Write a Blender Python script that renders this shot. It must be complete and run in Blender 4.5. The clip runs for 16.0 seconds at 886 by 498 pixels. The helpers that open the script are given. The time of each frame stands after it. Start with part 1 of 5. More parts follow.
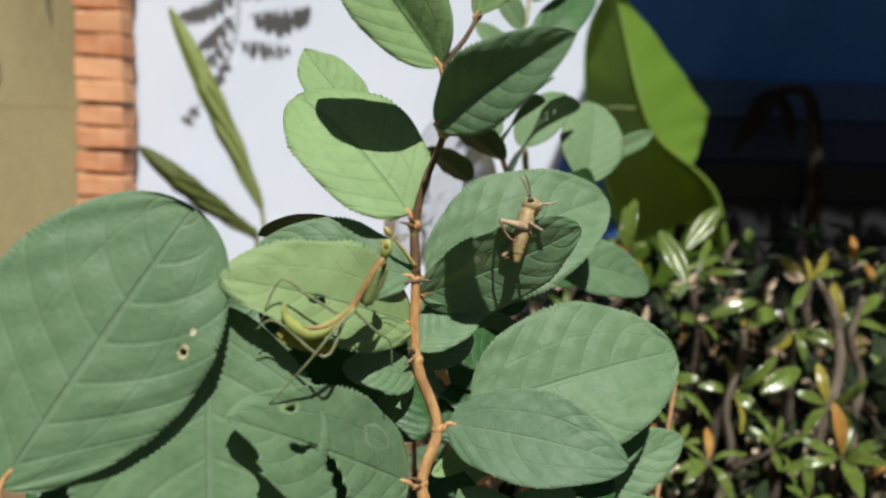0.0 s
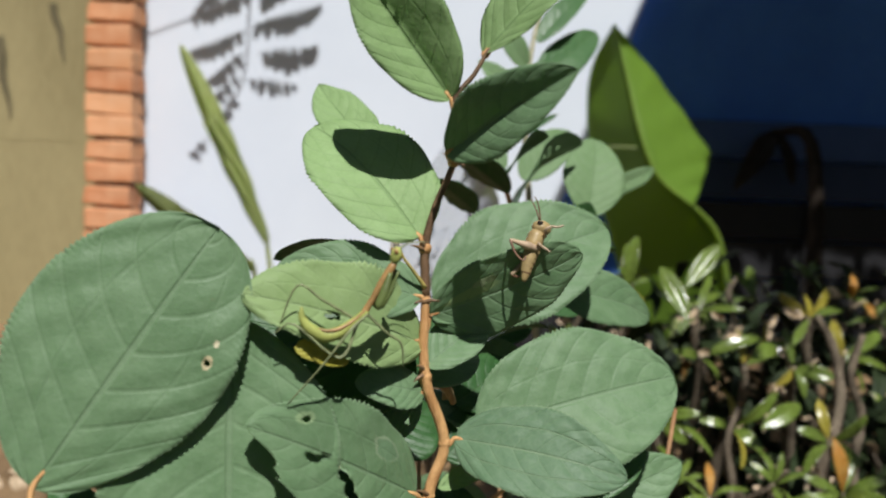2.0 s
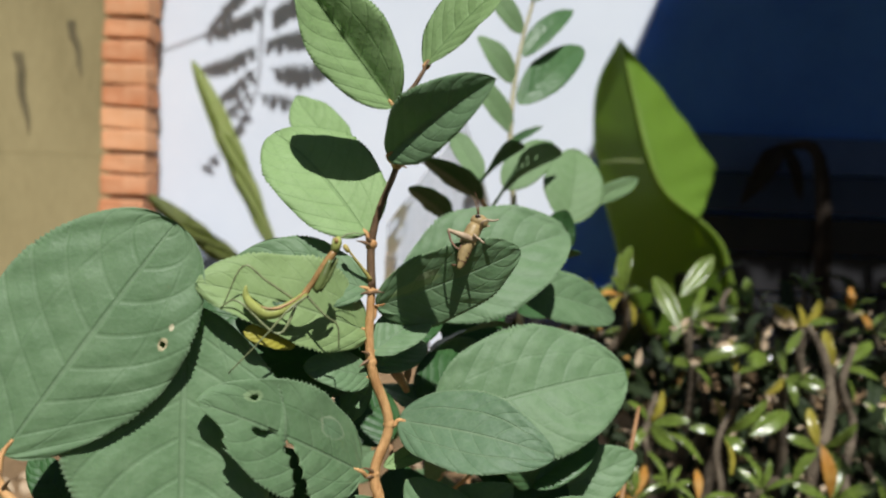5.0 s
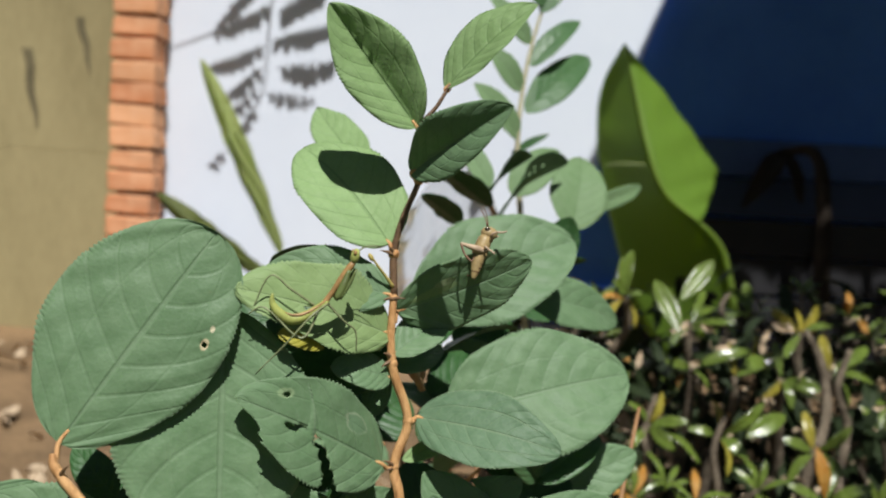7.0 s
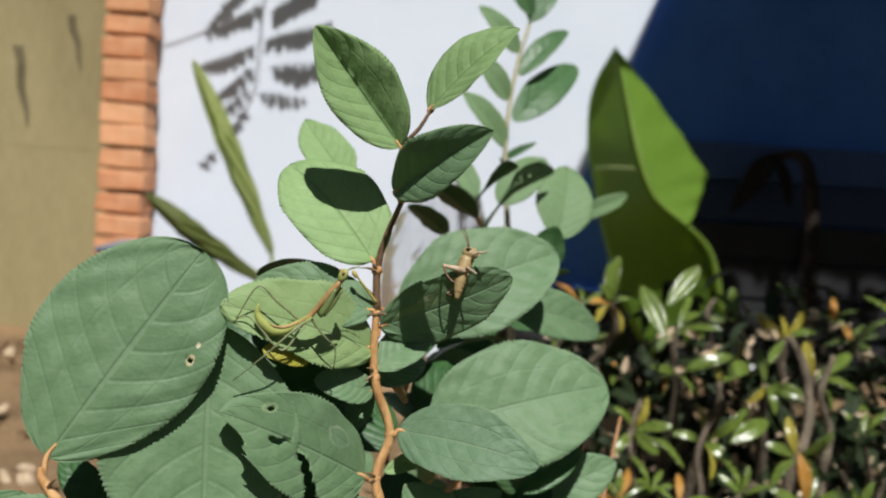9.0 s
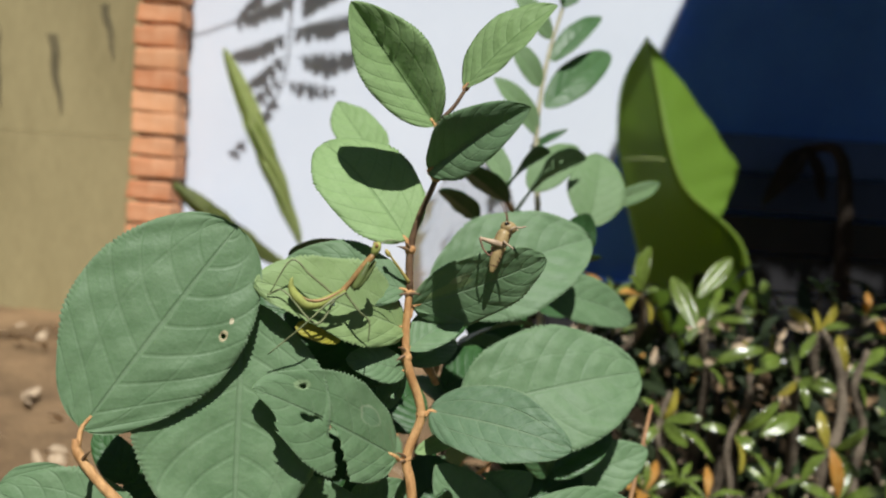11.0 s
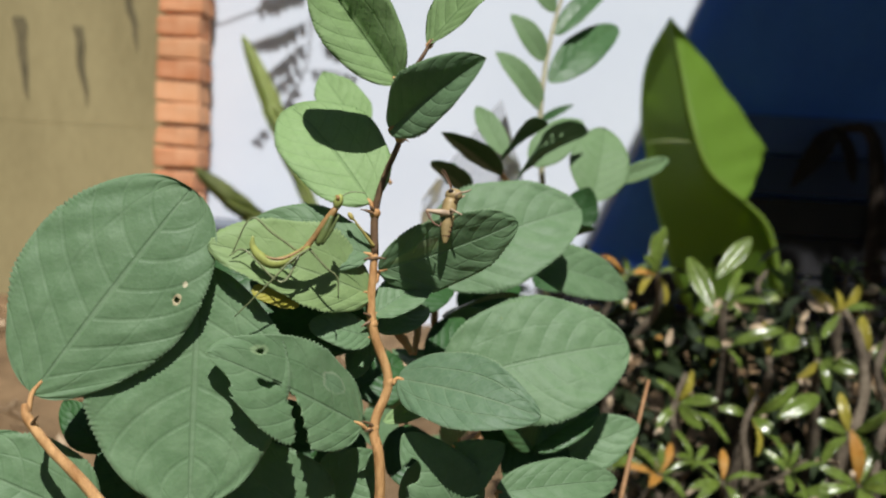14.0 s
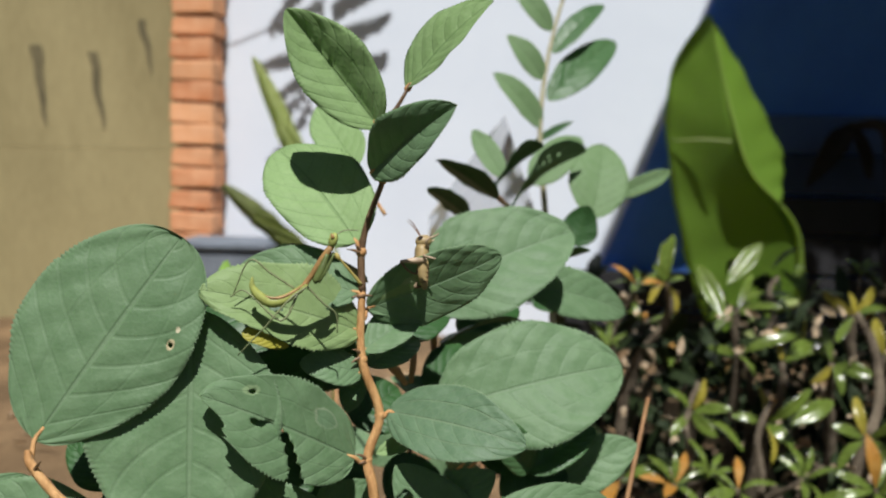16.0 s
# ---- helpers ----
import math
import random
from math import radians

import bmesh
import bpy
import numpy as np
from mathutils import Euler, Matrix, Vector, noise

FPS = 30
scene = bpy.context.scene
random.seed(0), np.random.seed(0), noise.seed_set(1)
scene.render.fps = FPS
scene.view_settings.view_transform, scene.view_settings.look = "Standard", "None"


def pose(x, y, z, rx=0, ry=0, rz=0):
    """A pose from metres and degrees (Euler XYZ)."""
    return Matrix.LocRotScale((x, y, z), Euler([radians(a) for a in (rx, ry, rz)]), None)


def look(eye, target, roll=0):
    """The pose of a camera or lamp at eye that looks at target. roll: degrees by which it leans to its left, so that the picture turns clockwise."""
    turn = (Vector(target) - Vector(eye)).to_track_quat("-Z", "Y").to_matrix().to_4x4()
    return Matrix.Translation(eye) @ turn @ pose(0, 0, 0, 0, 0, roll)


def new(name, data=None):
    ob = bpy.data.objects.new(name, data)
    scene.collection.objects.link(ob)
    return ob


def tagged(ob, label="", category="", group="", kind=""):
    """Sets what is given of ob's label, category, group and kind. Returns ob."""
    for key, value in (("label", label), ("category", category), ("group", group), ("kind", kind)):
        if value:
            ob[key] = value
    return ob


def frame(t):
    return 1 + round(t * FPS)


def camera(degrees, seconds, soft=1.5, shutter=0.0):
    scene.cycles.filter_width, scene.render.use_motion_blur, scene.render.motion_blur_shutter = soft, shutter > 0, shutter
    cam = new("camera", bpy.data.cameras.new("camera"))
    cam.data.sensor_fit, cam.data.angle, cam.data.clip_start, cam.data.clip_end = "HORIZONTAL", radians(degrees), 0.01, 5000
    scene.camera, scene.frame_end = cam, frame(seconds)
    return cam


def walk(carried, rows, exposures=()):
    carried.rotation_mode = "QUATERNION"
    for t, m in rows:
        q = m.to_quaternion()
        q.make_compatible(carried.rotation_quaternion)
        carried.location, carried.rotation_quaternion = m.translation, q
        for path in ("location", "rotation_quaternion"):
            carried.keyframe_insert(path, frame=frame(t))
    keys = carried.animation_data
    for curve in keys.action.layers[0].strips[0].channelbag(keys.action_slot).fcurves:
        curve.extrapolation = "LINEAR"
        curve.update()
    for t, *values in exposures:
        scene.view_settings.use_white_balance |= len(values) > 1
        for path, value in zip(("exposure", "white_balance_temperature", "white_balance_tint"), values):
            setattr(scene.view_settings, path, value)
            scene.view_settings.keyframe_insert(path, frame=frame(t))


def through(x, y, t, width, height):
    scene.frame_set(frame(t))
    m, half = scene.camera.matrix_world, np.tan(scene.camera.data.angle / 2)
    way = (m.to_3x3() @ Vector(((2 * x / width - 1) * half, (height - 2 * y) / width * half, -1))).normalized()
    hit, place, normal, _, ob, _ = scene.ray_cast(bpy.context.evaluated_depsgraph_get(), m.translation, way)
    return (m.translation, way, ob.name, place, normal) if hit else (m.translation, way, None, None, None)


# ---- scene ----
# ---- camera and its way ----
cam = camera(56.0, 16.0, 2.1)
cam.data.dof.use_dof = True
cam.data.dof.focus_distance = 0.318
cam.data.dof.aperture_fstop = 11.0
walk(cam, [
    (0.0, pose(-0.0172, 0.0640, 0.6003, 81.55, -1.65, -1.27)),
    (0.5, pose(-0.0135, 0.0598, 0.5997, 82.08, -1.62, 0.36)),
    (1.0, pose(-0.0274, 0.0537, 0.5936, 83.25, -2.35, -1.23)),
    (1.5, pose(-0.0065, 0.0472, 0.5999, 83.55, -2.56, -1.65)),
    (2.0, pose(-0.0195, 0.0483, 0.5972, 84.14, -2.19, -1.03)),
    (2.5, pose(-0.0072, 0.0511, 0.6003, 84.52, -2.03, -0.52)),
    (3.0, pose(-0.0111, 0.0560, 0.5944, 83.81, -3.05, 0.02)),
    (3.5, pose(0.0008, 0.0757, 0.5827, 84.19, -2.69, -0.16)),
    (6.0, pose(0.0071, -0.0047, 0.5996, 85.24, -2.16, 0.20)),
    (6.5, pose(0.0006, -0.0027, 0.5986, 85.19, -2.50, 0.06)),
    (7.0, pose(0.0000, 0.0000, 0.6000, 84.99, -2.99, 0.26)),
    (7.5, pose(-0.0076, 0.0019, 0.5991, 84.95, -3.61, 0.37)),
    (8.0, pose(-0.0046, -0.0034, 0.5981, 85.02, -3.57, 0.20)),
    (8.5, pose(0.0038, -0.0031, 0.6056, 84.99, -2.93, 0.21)),
    (9.0, pose(0.0033, -0.0070, 0.6083, 84.94, -3.47, -0.28)),
    (11.5, pose(0.0005, -0.0018, 0.6021, 83.66, -3.80, 2.74)),
    (12.0, pose(0.0139, 0.0026, 0.6004, 83.07, -3.18, 4.03)),
    (12.5, pose(0.0100, 0.0035, 0.5928, 83.10, -3.39, 3.42)),
    (13.0, pose(0.0185, 0.0168, 0.5914, 83.33, -3.18, 3.15)),
    (13.5, pose(0.0235, 0.0081, 0.5955, 83.29, -3.17, 3.70)),
    (14.0, pose(0.0266, 0.0056, 0.5931, 83.43, -3.21, 3.65)),
    (14.5, pose(0.0286, -0.0054, 0.5957, 83.45, -3.44, 3.88)),
    (15.0, pose(0.0267, -0.0078, 0.5975, 83.29, -3.77, 4.00)),
    (15.5, pose(0.0239, -0.0074, 0.6070, 83.79, -3.13, 4.02)),
    (16.0, pose(0.0410, -0.0020, 0.6060, 83.90, -1.20, 4.83)),
], exposures=[(0.0, 0.04), (9.2, 0.06), (11.3, 0.05), (16.0, 0.02)])

# ---- daylight ----
SUN = Vector((0.10, -0.53, 0.84)).normalized()
world = bpy.data.worlds.new("daylight")
scene.world = world
world.use_nodes = True
sky = world.node_tree.nodes.new("ShaderNodeTexSky")
sky.sky_type, sky.sun_disc = "NISHITA", False
sky.sun_elevation = math.asin(SUN.z)
sky.sun_rotation = math.atan2(SUN.x, SUN.y)
backing = world.node_tree.nodes["Background"]
backing.inputs["Strength"].default_value = 0.023
world.node_tree.links.new(sky.outputs[0], backing.inputs[0])
sun = new("sun", bpy.data.lights.new("sun", "SUN"))
sun.data.energy, sun.data.angle, sun.data.color = 5.0, radians(0.5), (1.0, 0.985, 0.96)
sun.matrix_world = look(SUN * 20, (0, 0, 0))


# ---- materials ----
class Nodes:
    """Short hand for a node tree."""

    def __init__(self, name):
        self.m = bpy.data.materials.new(name)
        self.m.use_nodes = True
        self.t = self.m.node_tree
        self.p = self.t.nodes["Principled BSDF"]
        self.out = self.t.nodes["Material Output"]

    def add(self, kind, **sets):
        n = self.t.nodes.new("ShaderNode" + kind)
        for k, v in sets.items():
            if k == "operation":
                n.operation = v
            elif k == "blend":
                n.data_type, n.blend_type = "RGBA", v
            elif k == "wave":
                n.bands_direction = v
        return n

    def link(self, a, b):
        self.t.links.new(a, b)

    def math(self, op, a, b=0.0, c=0.0):
        n = self.add("Math", operation=op)
        for i, v in enumerate((a, b, c)):
            if isinstance(v, (int, float)):
                n.inputs[i].default_value = v
            else:
                self.link(v, n.inputs[i])
        return n.outputs[0]

    def step(self, v, lo, hi):
        n = self.add("MapRange")
        n.interpolation_type = "SMOOTHSTEP"
        n.inputs[1].default_value, n.inputs[2].default_value = lo, hi
        self.link(v, n.inputs[0])
        return n.outputs[0]

    def noise(self, scale, detail=4.0, rough=0.6, coord="Object", stretch=None):
        tc = self.add("TexCoord")
        src = tc.outputs[coord]
        if stretch:
            mp = self.add("Mapping")
            mp.inputs["Scale"].default_value = stretch
            self.link(src, mp.inputs["Vector"])
            src = mp.outputs[0]
        n = self.add("TexNoise")
        n.inputs["Scale"].default_value, n.inputs["Detail"].default_value = scale, detail
        n.inputs["Roughness"].default_value = rough
        self.link(src, n.inputs["Vector"])
        return n.outputs[0]

    def mix(self, fac, a, b, blend="MIX"):
        n = self.add("Mix", blend=blend)
        for sock, v in ((n.inputs[0], fac), (n.inputs[6], a), (n.inputs[7], b)):
            if isinstance(v, (int, float)):
                sock.default_value = v
            elif isinstance(v, tuple):
                sock.default_value = (*v, 1.0)
            else:
                self.link(v, sock)
        return n.outputs[2]

    def bump(self, height, strength=0.3, distance=0.001):
        n = self.add("Bump")
        n.inputs["Strength"].default_value, n.inputs["Distance"].default_value = strength, distance
        self.link(height, n.inputs["Height"])
        self.link(n.outputs[0], self.p.inputs["Normal"])
        return n.outputs[0]

    def done(self, color, rough, spec=0.5):
        if isinstance(color, tuple):
            self.p.inputs["Base Color"].default_value = (*color, 1.0)
        else:
            self.link(color, self.p.inputs["Base Color"])
        if isinstance(rough, (int, float)):
            self.p.inputs["Roughness"].default_value = rough
        else:
            self.link(rough, self.p.inputs["Roughness"])
        self.p.inputs["Specular IOR Level"].default_value = spec
        return self.m


def surface(name, dark, light, rough=0.7, coarse=6.0, fine=60.0, relief=0.4, depth=0.002, spec=0.4, stretch=None):
    """A worn surface: two colours in patches, grain over them, relief of the grain."""
    n = Nodes(name)
    big = n.step(n.noise(coarse, 5, stretch=stretch), 0.3, 0.7)
    small = n.noise(fine, 6, 0.7, stretch=stretch)
    c = n.mix(big, dark, light)
    c = n.mix(0.35, c, n.mix(n.step(small, 0.25, 0.75), dark, light))
    n.bump(small, relief, depth)
    return n.done(c, rough, spec)


def leaf_material(name, base, pale, vein, through, share, rough, spec=0.5, veins=7.0, relief=0.55, marks=(), nerves=0.22):
    """A leaf's skin: midrib, two side veins along the margin, cross veins, mottling, light let through."""
    n = Nodes(name)
    uv = n.add("UVMap")
    sep = n.add("SeparateXYZ")
    n.link(uv.outputs[0], sep.inputs[0])
    s, v = sep.outputs[0], sep.outputs[1]
    side = n.math("ABSOLUTE", n.math("MULTIPLY", n.math("SUBTRACT", v, 0.5), 2.0))
    wob = n.math("MULTIPLY", n.math("SUBTRACT", n.noise(90, 2), 0.5), 0.05)
    side_w = n.math("ADD", side, wob)
    mid = n.math("SUBTRACT", 1.0, n.step(side, 0.012, 0.045))
    arc = n.math("SUBTRACT", 1.0, n.step(n.math("ABSOLUTE", n.math("SUBTRACT", side_w, 0.50)), 0.006, 0.03))
    run = n.math("FRACT", n.math("ADD", n.math("MULTIPLY", n.math("SUBTRACT", s, n.math("MULTIPLY", n.math("ADD", n.math("MULTIPLY", side, side), side), 0.15)), veins), wob))
    cross = n.math("SUBTRACT", 1.0, n.step(n.math("ABSOLUTE", n.math("SUBTRACT", run, 0.5)), 0.02, 0.10))
    cross = n.math("MULTIPLY", cross, 0.28)
    web = n.add("TexVoronoi")
    web.feature = "DISTANCE_TO_EDGE"
    web.inputs["Scale"].default_value = 330
    tc = n.add("TexCoord")
    n.link(tc.outputs["Object"], web.inputs["Vector"])
    net = n.math("SUBTRACT", 1.0, n.step(web.outputs[0], 0.0, 0.10))
    ribs = n.math("MAXIMUM", n.math("MAXIMUM", mid, n.math("MULTIPLY", arc, nerves)), cross)
    big = n.math("MULTIPLY", n.math("ADD", n.step(n.noise(45, 4), 0.3, 0.72), n.step(n.noise(170, 4), 0.35, 0.7)), 0.5)
    fine = n.noise(700, 3)
    info = n.add("ObjectInfo")
    c = n.mix(big, base, pale)
    c = n.mix(n.math("MULTIPLY", info.outputs["Random"], 0.35), c, tuple(0.75 * x for x in base))
    c = n.mix(n.math("MULTIPLY", ribs, 0.27), c, vein)
    c = n.mix(n.math("MULTIPLY", net, 0.10), c, vein)
    edge = n.step(side, 0.955, 0.995)
    c = n.mix(n.math("MULTIPLY", edge, 0.45), c, vein)
    spots = n.step(n.noise(260, 3, 0.7), 0.70, 0.78)
    c = n.mix(n.math("MULTIPLY", spots, 0.35), c, (0.30, 0.28, 0.14))
    ragged = n.math("MULTIPLY", n.math("SUBTRACT", n.noise(420, 3), 0.5), 0.7)
    for ms, mv, rs, rv, tint in marks:
        away = n.math("SQRT", n.math("ADD", n.math("POWER", n.math("DIVIDE", n.math("SUBTRACT", s, ms), rs), 2.0), n.math("POWER", n.math("DIVIDE", n.math("SUBTRACT", v, mv), rv), 2.0)))
        c = n.mix(n.math("SUBTRACT", 1.0, n.step(n.math("ADD", away, ragged), 0.85, 1.1)), c, tint)
    pillow = n.math("SUBTRACT", 1.0, n.math("ABSOLUTE", n.math("MULTIPLY", n.math("SUBTRACT", run, 0.5), 2.0)))
    height = n.math("ADD", n.math("MULTIPLY", ribs, -0.7), n.math("ADD", n.math("MULTIPLY", pillow, -0.25), n.math("ADD", n.math("ADD", n.math("MULTIPLY", n.noise(130, 3), 0.9), n.math("MULTIPLY", n.noise(48, 2, stretch=(1.0, 1.0, 0.6)), 2.2)), n.math("MULTIPLY", fine, 0.12))))
    normal = n.bump(height, relief, 0.0011)
    n.done(c, n.math("ADD", rough - 0.06, n.math("MULTIPLY", big, 0.12)), spec)
    glow = n.add("BsdfTranslucent")
    n.link(n.mix(n.math("MULTIPLY", ribs, 0.5), through, tuple(0.6 * x for x in through)), glow.inputs[0])
    n.link(normal, glow.inputs["Normal"])
    both = n.add("MixShader")
    both.inputs[0].default_value = share
    n.link(n.p.outputs[0], both.inputs[1])
    n.link(glow.outputs[0], both.inputs[2])
    n.link(both.outputs[0], n.out.inputs[0])
    return n.m


LEAF_TOP = leaf_material("sage_leaf_top", (0.140, 0.242, 0.118), (0.202, 0.310, 0.168), (0.27, 0.37, 0.23), (0.22, 0.42, 0.08), 0.22, 0.55, 0.32)
HOLED_TOP = leaf_material("sage_leaf_top_with_hole", (0.140, 0.242, 0.118), (0.202, 0.310, 0.168), (0.27, 0.37, 0.23), (0.22, 0.42, 0.08), 0.22, 0.55, 0.32, marks=[(0.60, 0.16, 0.025, 0.030, (0.58, 0.50, 0.30)), (0.668, 0.158, 0.013, 0.016, (0.66, 0.6, 0.4))])
GNAWED_TOP = leaf_material("sage_leaf_top_gnawed", (0.140, 0.242, 0.118), (0.202, 0.310, 0.168), (0.27, 0.37, 0.23), (0.22, 0.42, 0.08), 0.22, 0.55, 0.32, marks=[(0.29, 0.24, 0.085, 0.10, (0.30, 0.38, 0.24)), (0.285, 0.245, 0.074, 0.088, (0.155, 0.252, 0.138)), (0.77, 0.22, 0.05, 0.07, (0.27, 0.38, 0.20))])
SCRAPED_TOP = leaf_material("sage_leaf_top_scraped", (0.140, 0.242, 0.118), (0.202, 0.310, 0.168), (0.27, 0.37, 0.23), (0.22, 0.42, 0.08), 0.22, 0.55, 0.32, marks=[(0.26, 0.62, 0.20, 0.07, (0.24, 0.33, 0.15)), (0.36, 0.70, 0.08, 0.05, (0.30, 0.36, 0.20))])
NERVED_TOP = leaf_material("sage_leaf_top_three_nerved", (0.122, 0.214, 0.118), (0.170, 0.268, 0.158), (0.34, 0.44, 0.26), (0.22, 0.42, 0.08), 0.22, 0.55, 0.32, nerves=0.9)
YOUNG_TOP = leaf_material("young_leaf", (0.22, 0.42, 0.05), (0.30, 0.50, 0.08), (0.4, 0.55, 0.15), (0.35, 0.6, 0.05), 0.3, 0.5, 0.4)
YELLOW_TOP = leaf_material("sunlit_yellow_leaf", (0.42, 0.40, 0.05), (0.55, 0.50, 0.09), (0.55, 0.52, 0.2), (0.6, 0.5, 0.05), 0.3, 0.5, 0.4)
LEAF_UNDER = leaf_material("pale_leaf_underside", (0.29, 0.44, 0.18), (0.36, 0.52, 0.24), (0.10, 0.20, 0.06), (0.26, 0.46, 0.10), 0.30, 0.6, 0.3)
BACK_TOP = leaf_material("back_leaf_top", (0.07, 0.16, 0.065), (0.11, 0.22, 0.09), (0.18, 0.28, 0.12), (0.25, 0.46, 0.07), 0.25, 0.42, 0.5)
BACK_UNDER = leaf_material("back_leaf_underside", (0.20, 0.32, 0.15), (0.26, 0.38, 0.2), (0.12, 0.22, 0.08), (0.25, 0.45, 0.1), 0.3, 0.6, 0.3)
# Near-black, so these leaves stand for the shaded gaps inside a shrub.
DEEP = leaf_material("shade_dark_leaf", (0.014, 0.026, 0.009), (0.03, 0.045, 0.015), (0.05, 0.07, 0.03), (0.06, 0.12, 0.02), 0.05, 0.6, 0.2)
# Leaf green darkened in colour, for leaves that lie in shade.
SHADE_TOP = leaf_material("shade_green_leaf", (0.026, 0.085, 0.022), (0.045, 0.125, 0.035), (0.09, 0.15, 0.06), (0.12, 0.25, 0.03), 0.06, 0.5, 0.4)
TORN_TOP = leaf_material("yellow_rimmed_leaf", (0.285, 0.41, 0.165), (0.345, 0.475, 0.21), (0.38, 0.50, 0.27), (0.25, 0.45, 0.12), 0.25, 0.55, 0.35)
SHINY = leaf_material("glossy_leaf_top", (0.075, 0.115, 0.014), (0.18, 0.275, 0.04), (0.52, 0.52, 0.22), (0.25, 0.42, 0.05), 0.22, 0.24, 0.7, 9.0, 0.12)
SHINY_UNDER = leaf_material("glossy_leaf_underside", (0.13, 0.2, 0.08), (0.2, 0.27, 0.12), (0.2, 0.28, 0.12), (0.25, 0.4, 0.06), 0.25, 0.5, 0.4, 9.0)
ORANGE = leaf_material("orange_old_leaf", (0.5, 0.22, 0.03), (0.55, 0.32, 0.08), (0.5, 0.4, 0.15), (0.7, 0.4, 0.05), 0.3, 0.5, 0.4)
BANANA = leaf_material("banana_blade", (0.20, 0.36, 0.050), (0.25, 0.42, 0.070), (0.38, 0.48, 0.12), (0.40, 0.52, 0.04), 0.55, 0.5, 0.2, 16.0, 0.3)
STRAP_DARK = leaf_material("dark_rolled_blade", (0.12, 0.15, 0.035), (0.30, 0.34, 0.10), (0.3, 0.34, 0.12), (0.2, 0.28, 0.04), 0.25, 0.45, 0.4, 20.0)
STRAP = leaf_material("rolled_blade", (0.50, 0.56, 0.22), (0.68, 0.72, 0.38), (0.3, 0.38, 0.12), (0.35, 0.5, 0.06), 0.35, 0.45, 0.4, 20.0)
BARK = surface("young_reddish_stem", (0.22, 0.105, 0.045), (0.46, 0.27, 0.13), 0.55, 120, 900, 0.5, 0.0006, 0.4, (1, 1, 0.35))
DARK_BARK = surface("dark_upper_stem", (0.07, 0.04, 0.022), (0.22, 0.13, 0.07), 0.5, 150, 900, 0.5, 0.0005)
TAN_BARK = surface("orange_stem", (0.40, 0.18, 0.060), (0.84, 0.50, 0.22), 0.5, 230, 1100, 0.9, 0.0008, 0.4, (1, 1, 0.3))
YELLOW_STALK = surface("young_yellow_stalk", (0.34, 0.27, 0.07), (0.52, 0.42, 0.14), 0.5, 200, 900, 0.3, 0.0003)
PALE_BARK = surface("pale_green_stem", (0.30, 0.28, 0.17), (0.48, 0.45, 0.30), 0.55, 140, 900, 0.4, 0.0005)
THORN = surface("thorn", (0.10, 0.06, 0.03), (0.25, 0.15, 0.08), 0.4, 300, 900, 0.2, 0.0003)
GREY_BARK = surface("grey_gnarled_bark", (0.05, 0.037, 0.026), (0.26, 0.21, 0.15), 0.9, 40, 220, 1.0, 0.004, 0.2)
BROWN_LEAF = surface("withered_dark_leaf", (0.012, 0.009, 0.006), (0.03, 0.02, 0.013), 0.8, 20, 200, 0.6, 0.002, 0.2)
YELLOWING = leaf_material("yellowing_glossy_leaf", (0.30, 0.27, 0.03), (0.45, 0.36, 0.06), (0.5, 0.45, 0.15), (0.5, 0.45, 0.05), 0.25, 0.3, 0.7, 9.0, 0.12)
DRY = surface("dry_brown_leaf", (0.30, 0.21, 0.12), (0.66, 0.53, 0.38), 0.8, 60, 300, 0.5, 0.001, 0.2)
SOIL = surface("dry_soil", (0.10, 0.066, 0.036), (0.36, 0.235, 0.125), 0.95, 3, 90, 0.8, 0.01, 0.2)
DARK_GROUND = surface("dark_unseen_ground", (0.03, 0.04, 0.015), (0.07, 0.08, 0.035), 0.95, 2, 40, 0.8, 0.02, 0.2)
WHITE = surface("white_plaster", (0.68, 0.735, 0.83), (0.75, 0.805, 0.89), 0.85, 2.5, 160, 0.25, 0.0015, 0.3)
OCHRE = surface("stained_ochre_plaster", (0.24, 0.20, 0.10), (0.39, 0.33, 0.175), 0.9, 2.2, 60, 0.4, 0.002, 0.2, (1, 1, 0.35))
STAIN = surface("black_mould_streak", (0.11, 0.095, 0.055), (0.19, 0.16, 0.09), 0.9, 12, 90, 0.4, 0.001, 0.2)
MORTAR = surface("grey_mortar", (0.15, 0.10, 0.07), (0.34, 0.24, 0.18), 0.95, 20, 160, 0.8, 0.003, 0.2)
CEMENT = surface("grey_cement", (0.13, 0.15, 0.18), (0.22, 0.25, 0.29), 0.9, 8, 120, 0.5, 0.002, 0.2)
ROOF = surface("dark_roof_sheet", (0.03, 0.035, 0.05), (0.06, 0.065, 0.08), 0.6, 4, 60, 0.3, 0.002)
NAVY = surface("navy_wall_shade", (0.11, 0.29, 0.80), (0.15, 0.38, 0.90), 0.6, 3, 80, 0.3, 0.001)
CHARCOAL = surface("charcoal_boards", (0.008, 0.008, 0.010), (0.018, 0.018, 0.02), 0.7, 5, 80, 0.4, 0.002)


# Two dark blues that step the wall's shade down into black.
SHADE_STEP_BLUE = surface("shade_step_blue", (0.03, 0.065, 0.17), (0.05, 0.09, 0.22), 0.7, 5, 80, 0.4, 0.002)
SHADE_STEP_DEEP = surface("shade_step_blackish_blue", (0.014, 0.028, 0.07), (0.025, 0.04, 0.09), 0.7, 5, 80, 0.4, 0.002)


